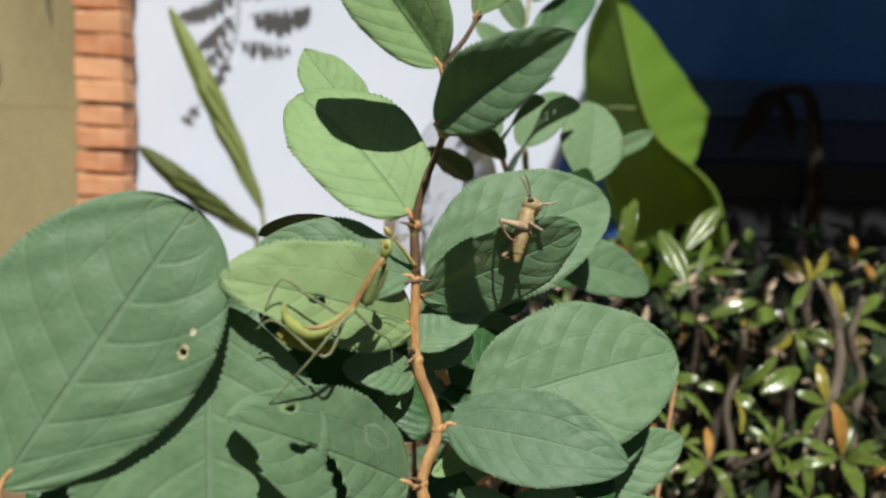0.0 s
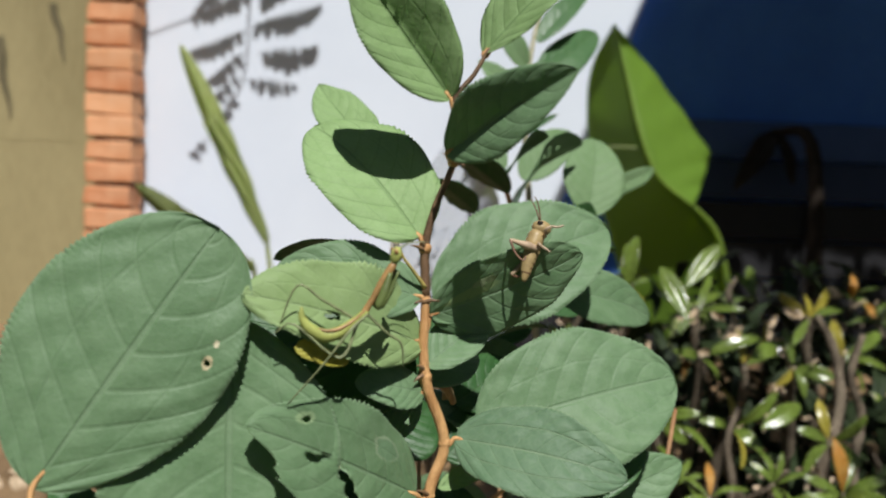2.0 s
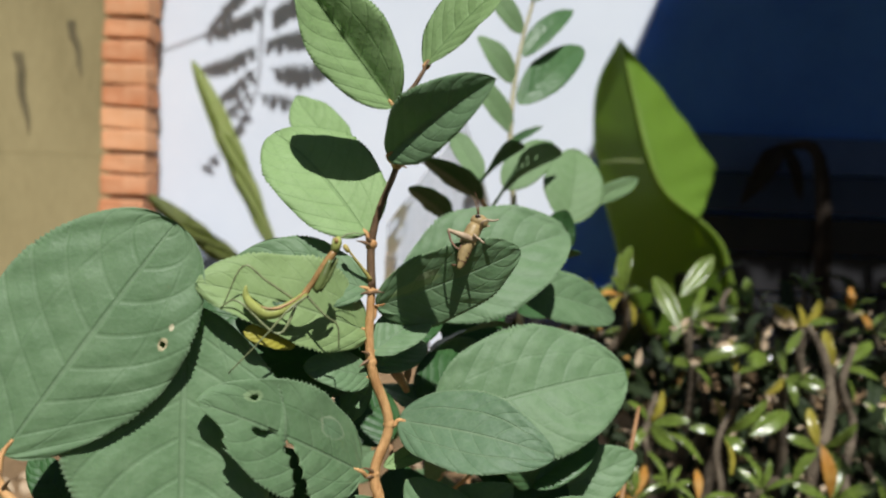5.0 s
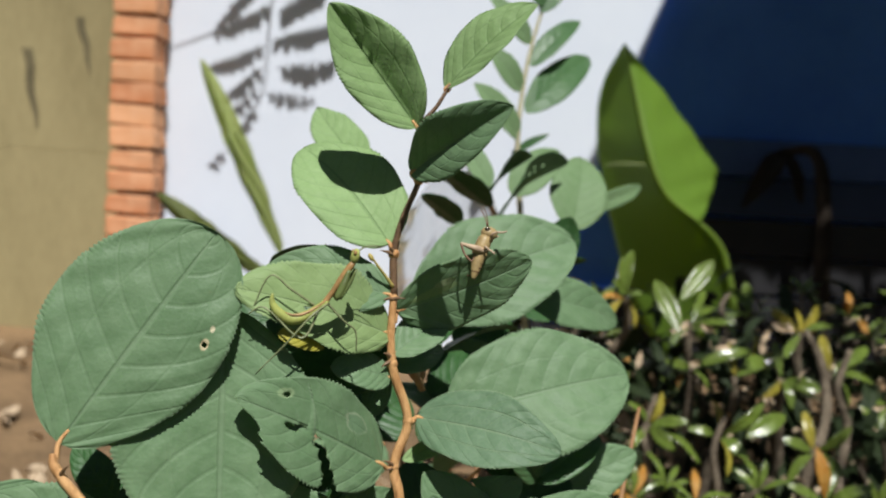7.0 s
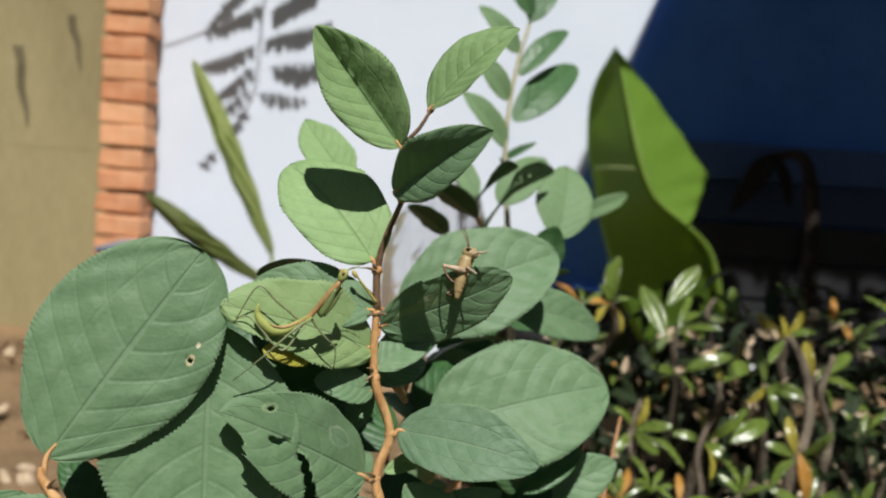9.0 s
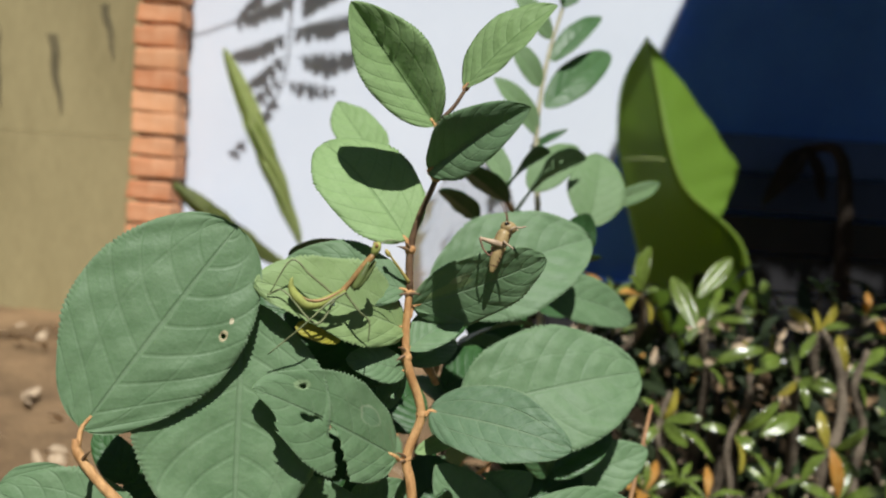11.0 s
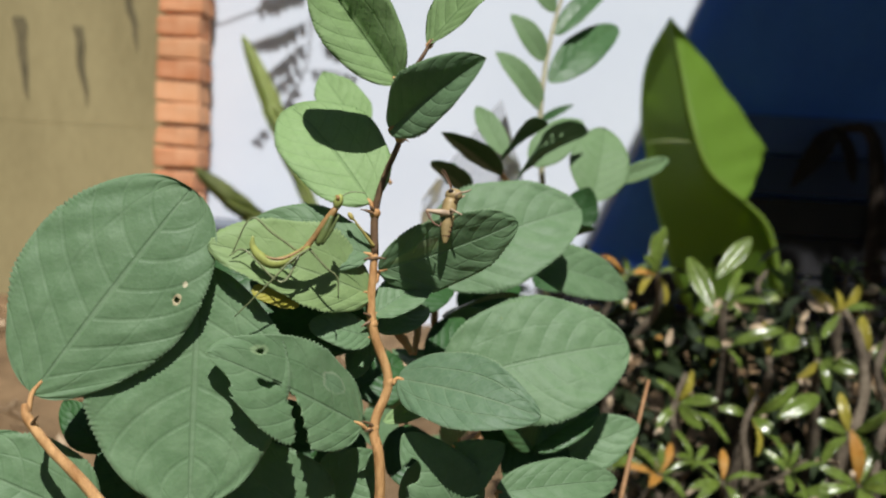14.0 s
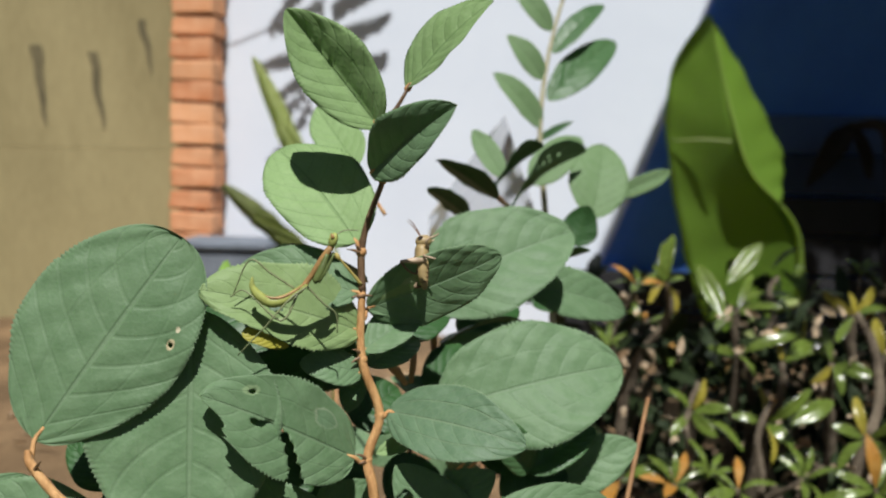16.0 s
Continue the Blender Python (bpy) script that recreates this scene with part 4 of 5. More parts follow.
def rolled_leaf(base, mid, tip, width, label, skin):
    """A long blade still rolled along its length, on a thin stalk from the soil."""
    t = thing("canna_leaf", (base[0], base[1], 0.0), label, "leaf")
    line = smooth_line([base, mid, tip], 36)
    bm = bmesh.new()
    uvl = bm.loops.layers.uv.new("uv")
    rings = []
    n, m = len(line), 36
    for i, p in enumerate(line):
        s = i / (n - 1)
        d = (line[min(i + 1, n - 1)] - line[max(i - 1, 0)]).normalized()
        a = d.cross(Vector((0, -1, 0))).normalized()
        b = a.cross(d)
        r = width / 2 * (math.sin(math.pi * min(1, s * 0.93 + 0.07) ** 0.9) ** 0.6 + 0.02)
        ring = []
        for k in range(m + 1):
            v = 2 * k / m - 1
            open_ = 0.55 + 0.5 * s
            ring.append(bm.verts.new(p + a * v * r * open_ + b * (1 - abs(v)) * r * (1.3 - 0.5 * s) + b * 0.26 * r * math.sin(9 * v + 26 * s) * max(0.0, min(1.0, (0.66 - s) * 30)) + (a * 0.06 * r if s > 0.66 else Vector((0, 0, 0)))))
        rings.append(ring)
    for i in range(n - 1):
        for k in range(m):
            f = bm.faces.new((rings[i][k], rings[i + 1][k], rings[i + 1][k + 1], rings[i][k + 1]))
            for lp, (x, y) in zip(f.loops, ((i, k), (i + 1, k), (i + 1, k + 1), (i, k + 1))):
                lp[uvl].uv = (x / n, y / m)
    bmesh.ops.solidify(bm, geom=list(bm.faces), thickness=0.0008)
    part("blade", bm, skin, t)
    foot = Vector((base[0] + 0.03, base[1], -0.02))
    part("stalk", rod([foot, (foot + Vector(base)) / 2 + Vector((0.01, 0, 0)), base, line[4]], [0.008, 0.006, 0.005, 0.003], 8, 5), skin, t, "thin green stalk")
    return t


STRAPS = [
    rolled_leaf((-0.3885, 1.9901, 0.4000), (-0.4879, 2.0086, 0.6113), (-0.6036, 2.0294, 0.8488), 0.064, "tall pale-green rolled leaf before the white wall", STRAP),
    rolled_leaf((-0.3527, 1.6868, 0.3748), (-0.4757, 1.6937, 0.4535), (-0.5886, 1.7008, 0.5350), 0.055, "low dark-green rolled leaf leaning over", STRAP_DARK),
]


def banana():
    t = thing("banana_leaf", (0.6692, 2.2590, 0.0315), "large folded banana leaf, half lit and half in shade", "leaf")
    t.location.z = 0.0
    crease = [(0.4779, 2.364, 0.9925), (0.5104, 2.31, 0.8305), (0.5407, 2.25, 0.6843), (0.5877, 2.226, 0.5813), (0.6823, 2.221, 0.5096)]
    rib = smooth_line(crease + [(0.7584, 2.24, 0.43), (0.8105, 2.27, 0.2581)], 8)
    far = smooth_line([(0.4771, 2.384, 0.9956), (0.4347, 2.44, 0.8865), (0.4319, 2.46, 0.7415), (0.4689, 2.45, 0.5618), (0.5229, 2.42, 0.3676), (0.5783, 2.4, 0.2237), (0.6648, 2.38, 0.099)], 8)
    flap = [Vector(p) for p in [(0.4789, 2.369, 0.9933), (0.5787, 2.37, 0.8864), (0.6826, 2.385, 0.77), (0.7754, 2.395, 0.6551), (0.7322, 2.31, 0.5761), (0.6833, 2.224, 0.508)]]
    flap = [flap[k // 8].lerp(flap[k // 8 + 1], k % 8 / 8) for k in range(40)] + [flap[5]]

    def sheet(a, b, bulge, seed):
        bm = bmesh.new()
        uvl = bm.loops.layers.uv.new("uv")
        m = 10
        rows = []
        for i, (p, q) in enumerate(zip(a, b)):
            s = i / (len(a) - 1)
            row = []
            for k in range(m + 1):
                v = k / m
                c = p.lerp(q, v)
                c += Vector((0, -1, 0.2)) * (bulge * math.sin(math.pi * v) * math.sin(math.pi * s) + 0.004 * math.sin(38 * s + 3 * v + seed) * v)
                row.append(bm.verts.new(c))
            rows.append(row)
        for i in range(len(rows) - 1):
            for k in range(m):
                f = bm.faces.new((rows[i][k], rows[i + 1][k], rows[i + 1][k + 1], rows[i][k + 1]))
                for lp, (x, y) in zip(f.loops, ((i, k), (i + 1, k), (i + 1, k + 1), (i, k + 1))):
                    lp[uvl].uv = (x / len(rows), 0.56 + 0.4 * y / m)
        bmesh.ops.recalc_face_normals(bm, faces=bm.faces)
        bmesh.ops.solidify(bm, geom=list(bm.faces), thickness=0.0006)
        return bm

    part("shaded_blade", sheet(rib, far, -0.02, 0.0), BANANA, t, "olive shaded half of the blade")
    fold = smooth_line(crease, 10)
    part("lit_blade", sheet(fold, flap, 0.01, 2.0), BANANA, t, "bright green half folded forward")
    part("midrib", rod(fold[::4], [0.002, 0.002, 0.003, 0.003, 0.004, 0.004, 0.005, 0.005, 0.005, 0.005, 0.004][:len(fold[::4])], 8, 2), BANANA, t)
    part("midrib", rod(rib[32::4], [0.004, 0.006, 0.008, 0.010, 0.012][:len(rib[32::4])], 8, 2), BANANA, t)
    part("cross_fold", rod([(0.4521, 2.43, 0.6548), (0.4911, 2.33, 0.6603), (0.5263, 2.245, 0.6578)], [0.0015, 0.0035, 0.003], 6, 4), STRAP, t, "pale fold across the blade")
    foot = Vector(t.location)
    part("stalk", rod([foot - Vector((0, 0, 0.02)), foot + Vector((0.01, 0, 0.2)), rib[-1]], [0.022, 0.016, 0.01], 10, 5), STRAP, t, "thick green stalk")
    return t


BANANA_LEAF = banana()


def withered():
    t = thing("withered_plant", (1.1614, 2.5556, -0.0216), "withered dark brown plant hanging in the shade", "plant")
    t.location.z = 0.0
    x, y, _ = t.location
    top = Vector((1.0530, 2.6618, 0.7339))
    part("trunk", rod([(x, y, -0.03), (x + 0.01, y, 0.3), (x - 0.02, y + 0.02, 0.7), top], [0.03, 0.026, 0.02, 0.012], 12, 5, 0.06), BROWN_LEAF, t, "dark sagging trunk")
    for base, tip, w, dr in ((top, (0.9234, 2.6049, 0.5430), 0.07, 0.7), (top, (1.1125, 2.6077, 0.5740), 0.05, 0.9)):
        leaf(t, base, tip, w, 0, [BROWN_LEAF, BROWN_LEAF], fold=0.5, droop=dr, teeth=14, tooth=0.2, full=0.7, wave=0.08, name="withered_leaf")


withered()


def plastic():
    t = thing("plastic_bag", (-0.0099, 0.9968, 0.5198), "crumpled clear plastic bag behind the stem", "bag")
    t.location.z = 0.0
    bm = bmesh.new()
    rows = []
    n = 22
    corner = [Vector(p) for p in ((0.0289, 1.0091, 0.6605), (0.0863, 1.0347, 0.4935), (-0.0594, 0.9889, 0.4292), (-0.0583, 0.9984, 0.5375))]
    for i in range(n + 1):
        row = []
        for k in range(n + 1):
            u, v = i / n, k / n
            p = corner[0].lerp(corner[1], u).lerp(corner[3].lerp(corner[2], u), v)
            p.y += 0.03 * noise.noise(Vector((u * 3, v * 3, 1))) + 0.012 * noise.noise(Vector((u * 9, v * 7, 4))) - 0.05 * math.sin(math.pi * v)
            row.append(bm.verts.new(p))
        rows.append(row)
    for i in range(n):
        for k in range(n):
            bm.faces.new((rows[i][k], rows[i + 1][k], rows[i + 1][k + 1], rows[i][k + 1]))
    ob = part("film", bm, PLASTIC, t)
    part("stick", rod([(t.location.x + 0.01, t.location.y + 0.06, -0.02), (t.location.x, t.location.y + 0.06, 0.5)], [0.004, 0.003], 6, 3), GREY_BARK, t, "thin stick that holds the bag")


plastic()


# ---- the gnarled glossy shrub ----
def glossy():
    t = thing("desert_rose_shrub", (0.55, 1.15, 0.0), "gnarled grey shrub with rosettes of glossy leaves", "shrub")
    rnd = random.Random(21)
    kinds = []
    for k in range(8):
        bm = leaf_mesh(0.068 + 0.004 * k % 0.02, 0.016 + 0.0014 * (k % 4), 0.4, (0.15, 0.5, 0.8, 0.3, 0.6, 0.2, 0.9, 0.4)[k], 0, 1.25, 0.75, 0, 0, wave=0.03, seed=k, along=10, across=2)
        me = bpy.data.meshes.new("leaf")
        bm.to_mesh(me)
        bm.free()
        for m in ([ORANGE, ORANGE] if k == 7 else [SHINY, SHINY_UNDER]):
            me.materials.append(m)
        me.polygons.foreach_set("use_smooth", [True] * len(me.polygons))
        kinds.append(me)

    def rosette(at, up, count, size=1.0, old=0.05):
        q = Vector((0, 0, 1)).rotation_difference(Vector(up)).to_matrix().to_4x4()
        for i in range(count):
            me = kinds[7] if rnd.random() < old else kinds[rnd.randrange(7)]
            ob = new("leaf", me)
            ob.parent = t
            k = size * rnd.uniform(0.7, 1.1)
            m = Matrix.Translation(Vector(at) - Vector(t.location)) @ q @ pose(0, 0, 0, 0, 0, 360 * i / count + rnd.uniform(-25, 25)) @ pose(0.002, 0, 0, rnd.uniform(-25, 25), -rnd.uniform(15, 70), 0)
            ob.matrix_basis = m @ Matrix.Diagonal((k, k, k, 1))

    def limb(points, r0, r1):
        n = len(points)
        part("branch", rod(points, [r0 + (r1 - r0) * i / (n - 1) for i in range(n)], 9, 5, 0.16), GREY_BARK, t, "knobbly grey branch")

    # the two leaves that stand out white, and an upright one
    for base, tip, w, dr, out in (((0.3424, 1.1806, 0.4401), (0.3965, 1.2128, 0.4990), 0.026, 0.03, -0.1), ((0.3137, 1.0678, 0.4134), (0.2872, 1.1184, 0.4751), 0.026, 0.06, -0.1), ((0.2372, 1.0914, 0.4540), (0.2446, 1.1289, 0.5033), 0.02, 0.1, 0.45), ((0.3674, 0.9586, 0.3123), (0.4209, 0.9807, 0.3359), 0.022, 0.2, -0.1), ((0.3784, 1.0246, 0.3785), (0.4151, 1.0457, 0.3902), 0.02, 0.2, -0.1)):
        leaf(t, base, tip, w, 0, [SHINY, SHINY_UNDER], face=(out, -0.85, 0.52), fold=0.35, droop=dr, teeth=0, tooth=0, along=20, across=4, full=0.7, broad=1.1)
    # the sprays that stand out one by one
    for heart, r, tips in (((0.2448, 1.0913, 0.4522), 0.005, [((0.2538, 1.1162, 0.5081), 27, 0), ((0.2232, 1.0731, 0.4744), 20, 0), ((0.2120, 1.0614, 0.4556), 20, 2), ((0.2184, 1.0495, 0.4337), 18, 1), ((0.2486, 1.0586, 0.4227), 20, 1), ((0.2622, 1.0820, 0.4604), 18, 0)]),
                           ((0.3496, 1.1480, 0.4120), 0.006, [((0.3987, 1.1186, 0.4207), 17, 0), ((0.3120, 1.0960, 0.3911), 22, 0), ((0.3930, 1.1896, 0.4291), 16, 0), ((0.3780, 1.1915, 0.4510), 14, 0)]),
                           ((0.3360, 1.0836, 0.3646), 0.006, [((0.4080, 1.0858, 0.3892), 26, 0), ((0.3519, 1.0616, 0.3423), 18, 0), ((0.2973, 1.0645, 0.3760), 18, 0)]),
                           ((0.3933, 1.0828, 0.3557), 0.006, [((0.4410, 1.0854, 0.3850), 24, 0), ((0.4243, 1.1071, 0.4041), 18, 1), ((0.3906, 1.1062, 0.3932), 16, 1)]),
                           ((0.2627, 0.9985, 0.3102), 0.006, [((0.3008, 0.9794, 0.3208), 22, 0), ((0.2846, 0.9670, 0.2935), 26, 0), ((0.3122, 0.9657, 0.2788), 26, 0), ((0.2386, 1.0006, 0.3338), 20, 0), ((0.2387, 0.9765, 0.2878), 20, 0), ((0.2787, 1.0116, 0.3443), 18, 1)]),
                           ((0.3498, 0.9977, 0.3009), 0.007, [((0.3976, 1.0012, 0.3407), 24, 0), ((0.3747, 0.9762, 0.2841), 25, 0), ((0.3460, 1.0209, 0.3367), 22, 1), ((0.3141, 0.9983, 0.3074), 18, 0), ((0.3462, 0.9550, 0.2714), 20, 1), ((0.3708, 1.0294, 0.3190), 18, 2)]),
                           ((0.5113, 1.1674, 0.4049), 0.007, [((0.4729, 1.1700, 0.4340), 18, 1), ((0.5119, 1.1899, 0.4320), 18, 1), ((0.5425, 1.1905, 0.4393), 20, 1), ((0.5494, 1.1584, 0.4167), 20, 0), ((0.4813, 1.1350, 0.3778), 20, 0)]),
                           ((0.4477, 1.0632, 0.3605), 0.006, [((0.4846, 1.0426, 0.3543), 28, 0), ((0.4447, 1.0867, 0.4001), 16, 0), ((0.4527, 1.0405, 0.3312), 18, 0), ((0.4175, 1.0416, 0.3437), 18, 1)]),
                           ((0.5196, 1.0839, 0.3683), 0.006, [((0.5730, 1.1065, 0.3967), 24, 0), ((0.5341, 1.0610, 0.3357), 24, 0), ((0.5153, 1.1076, 0.4088), 20, 1), ((0.5621, 1.0632, 0.3606), 22, 0)]),
                           ((0.4662, 0.9966, 0.2877), 0.007, [((0.5062, 0.9992, 0.3174), 24, 0), ((0.4923, 0.9748, 0.2686), 25, 0), ((0.4309, 0.9976, 0.2997), 22, 0), ((0.4623, 1.0201, 0.3266), 20, 1), ((0.4317, 0.9740, 0.2587), 22, 0)])):
        for tip, w, old in tips:
            kind = [[SHINY, SHINY_UNDER], [YELLOWING, YELLOWING], [ORANGE, ORANGE]][old]
            way = (Vector(tip) - Vector(heart)) * 1.12
            tip = Vector(heart) + way
            turn = Vector((rnd.choice((-1, 1)) * rnd.uniform(0.25, 0.8), -0.75, rnd.uniform(0.05, 1.1)))
            leaf(t, Vector(heart) + way * 0.05, tip, w / 1475 * tip.y * 0.95, rnd.uniform(-15, 15), kind, face=turn, fold=0.25, droop=rnd.uniform(0.1, 0.7), teeth=0, tooth=0, along=16, across=4, full=0.55, broad=1.25, wave=0.03)
        foot = Vector(heart) + Vector((rnd.uniform(-0.05, 0.05), 0.05, -0.16))
        part("branch", rod([Vector((foot.x, foot.y + 0.05, -0.02)), foot, Vector(heart) + Vector((0.004, 0.012, -0.05)), heart], [r * 1.6, r * 1.4, r, r * 0.6], 9, 5, 0.16), GREY_BARK, t, "knobbly grey branch")
    tops = [(0.5049, 1.3377, 0.4000), (0.5983, 1.3349, 0.3684), (0.2774, 0.9532, 0.2513), (0.3722, 0.9240, 0.2609), (0.6070, 1.3909, 0.4348), (0.2200, 1.1901, 0.4346), (0.2311, 1.1852, 0.3784), (0.3021, 0.9225, 0.2444), (0.4596, 0.9426, 0.2448), (0.2359, 0.9422, 0.2397), (0.1840, 1.1821, 0.3435),
            (0.6730, 1.2859, 0.3820), (0.6174, 1.1267, 0.2838), (0.7415, 1.2893, 0.4208), (0.7149, 1.1803, 0.3225), (0.6848, 1.3879, 0.4010), (0.1749, 0.9522, 0.2393), (0.3309, 0.8972, 0.1845), (0.4182, 0.9288, 0.2011), (0.2563, 0.9269, 0.1796), (0.5351, 0.9715, 0.2302), (0.4804, 1.2312, 0.3309), (0.3637, 1.2277, 0.2910), (0.4428, 1.3342, 0.3602), (0.2661, 1.1811, 0.3315)]
    roots = [Vector((0.30, 1.05, -0.02)), Vector((0.45, 1.2, -0.02)), Vector((0.62, 1.1, -0.02)), Vector((0.8, 1.2, -0.02))]
    for i, p in enumerate(tops):
        p = Vector(p)
        r = min(roots, key=lambda q: abs(q.x - p.x) + rnd.uniform(0, 0.1))
        a = r.lerp(p, 0.4) + Vector((rnd.uniform(-0.10, 0.10), rnd.uniform(0.0, 0.08), rnd.uniform(-0.06, 0.0)))
        b = r.lerp(p, 0.75) + Vector((rnd.uniform(-0.06, 0.06), rnd.uniform(0.0, 0.07), rnd.uniform(-0.05, 0.0)))
        limb([r, a, b, p], rnd.uniform(0.005, 0.009), 0.003)
        up = (p - b).normalized() + Vector((0, -0.3, 0.5))
        rosette(p, up.normalized(), rnd.randrange(5, 8), rnd.uniform(0.5, 0.85), 0.14)
    # bare gnarled branches that stand in front
    for pts, r in (([(0.4458, 0.9844, 0.1486), (0.4576, 0.9935, 0.2528), (0.4933, 1.0297, 0.3218), (0.4962, 1.0654, 0.3864), (0.4832, 1.0886, 0.4222)], 0.013), ([(0.5229, 1.0137, 0.1387), (0.5169, 1.0320, 0.2341), (0.5359, 1.0579, 0.3008), (0.5201, 1.0623, 0.3511), (0.5441, 1.0866, 0.3993)], 0.011),
                   ([(0.3148, 0.9272, 0.1827), (0.3344, 0.9426, 0.2448), (0.3297, 0.9570, 0.2938), (0.3497, 0.9804, 0.3322)], 0.009), ([(0.2528, 0.9666, 0.1749), (0.2638, 0.9732, 0.2499), (0.2553, 0.9877, 0.3005), (0.2770, 1.0312, 0.3390)], 0.008), ([(0.3705, 1.1042, 0.3709), (0.3963, 1.1373, 0.4045), (0.3976, 1.1701, 0.4349), (0.4146, 1.1917, 0.4529)], 0.009)):
        limb(pts, r * 0.62, r * 0.34)
    bits = []
    for k in range(4):
        bm = leaf_mesh(0.014 + 0.003 * k, 0.006 + 0.0015 * k, 0.6, 0.5 - 0.3 * k, 0, 1.0, 0.7, 0, 0, wave=0.1, seed=40 + k, along=8, across=2)
        me = bpy.data.meshes.new("dry_leaf")
        bm.to_mesh(me)
        bm.free()
        me.materials.append(DRY)
        for f in me.polygons:
            f.material_index = 0
        bits.append(me)
    for i in range(150):
        p = Vector((0.4149, 1.0990, 0.3016)) + Vector((rnd.uniform(-0.24, 0.26), rnd.uniform(-0.08, 0.16), rnd.uniform(-0.16, 0.13)))
        ob = new("dry_leaf", bits[rnd.randrange(4)])
        ob.parent = t
        ob.matrix_basis = Matrix.Translation(p - Vector(t.location)) @ pose(0, 0, 0, rnd.uniform(0, 360), rnd.uniform(-60, 60), rnd.uniform(0, 360))
    # short bare spurs and old dry leaves
    for i in range(70):
        p = Vector(tops[rnd.randrange(len(tops))]) + Vector((rnd.uniform(-0.06, 0.06), rnd.uniform(0.0, 0.1), rnd.uniform(-0.14, 0.01)))
        d = Vector((rnd.uniform(-1, 1), rnd.uniform(-1, 0.3), rnd.uniform(-0.2, 1))).normalized() * rnd.uniform(0.012, 0.03)
        part("spur", rod([p, p + d * 0.6 + Vector((0, 0, 0.003)), p + d], [0.0035, 0.003, 0.0022], 6, 2, 0.2), DRY if i % 2 else GREY_BARK, t, "short dry spur")
    # Darkened leaves fill the gaps where the shrub lies in shade.
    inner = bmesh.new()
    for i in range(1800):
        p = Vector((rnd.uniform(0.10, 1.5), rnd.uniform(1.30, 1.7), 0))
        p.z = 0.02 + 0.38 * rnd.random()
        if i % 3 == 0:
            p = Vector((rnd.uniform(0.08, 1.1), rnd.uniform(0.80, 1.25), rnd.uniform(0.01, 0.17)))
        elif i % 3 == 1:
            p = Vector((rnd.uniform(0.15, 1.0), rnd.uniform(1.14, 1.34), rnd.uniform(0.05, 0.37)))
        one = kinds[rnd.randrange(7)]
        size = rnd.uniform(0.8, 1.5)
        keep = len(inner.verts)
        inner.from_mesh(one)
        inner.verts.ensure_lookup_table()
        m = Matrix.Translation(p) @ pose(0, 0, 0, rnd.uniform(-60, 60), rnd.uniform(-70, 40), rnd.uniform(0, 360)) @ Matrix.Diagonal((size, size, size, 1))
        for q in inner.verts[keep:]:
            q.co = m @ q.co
    tagged(part("inner_foliage", inner, [DEEP, DEEP], t, "tangled inner leaves darkened to stand for shade"), kind="stuff")
    return t


glossy()


HANG = [Vector((-0.5810, 2.8000, 0.9249)).lerp(Vector((-0.3984, 2.8000, 0.9528)), k / 5) for k in range(6)]


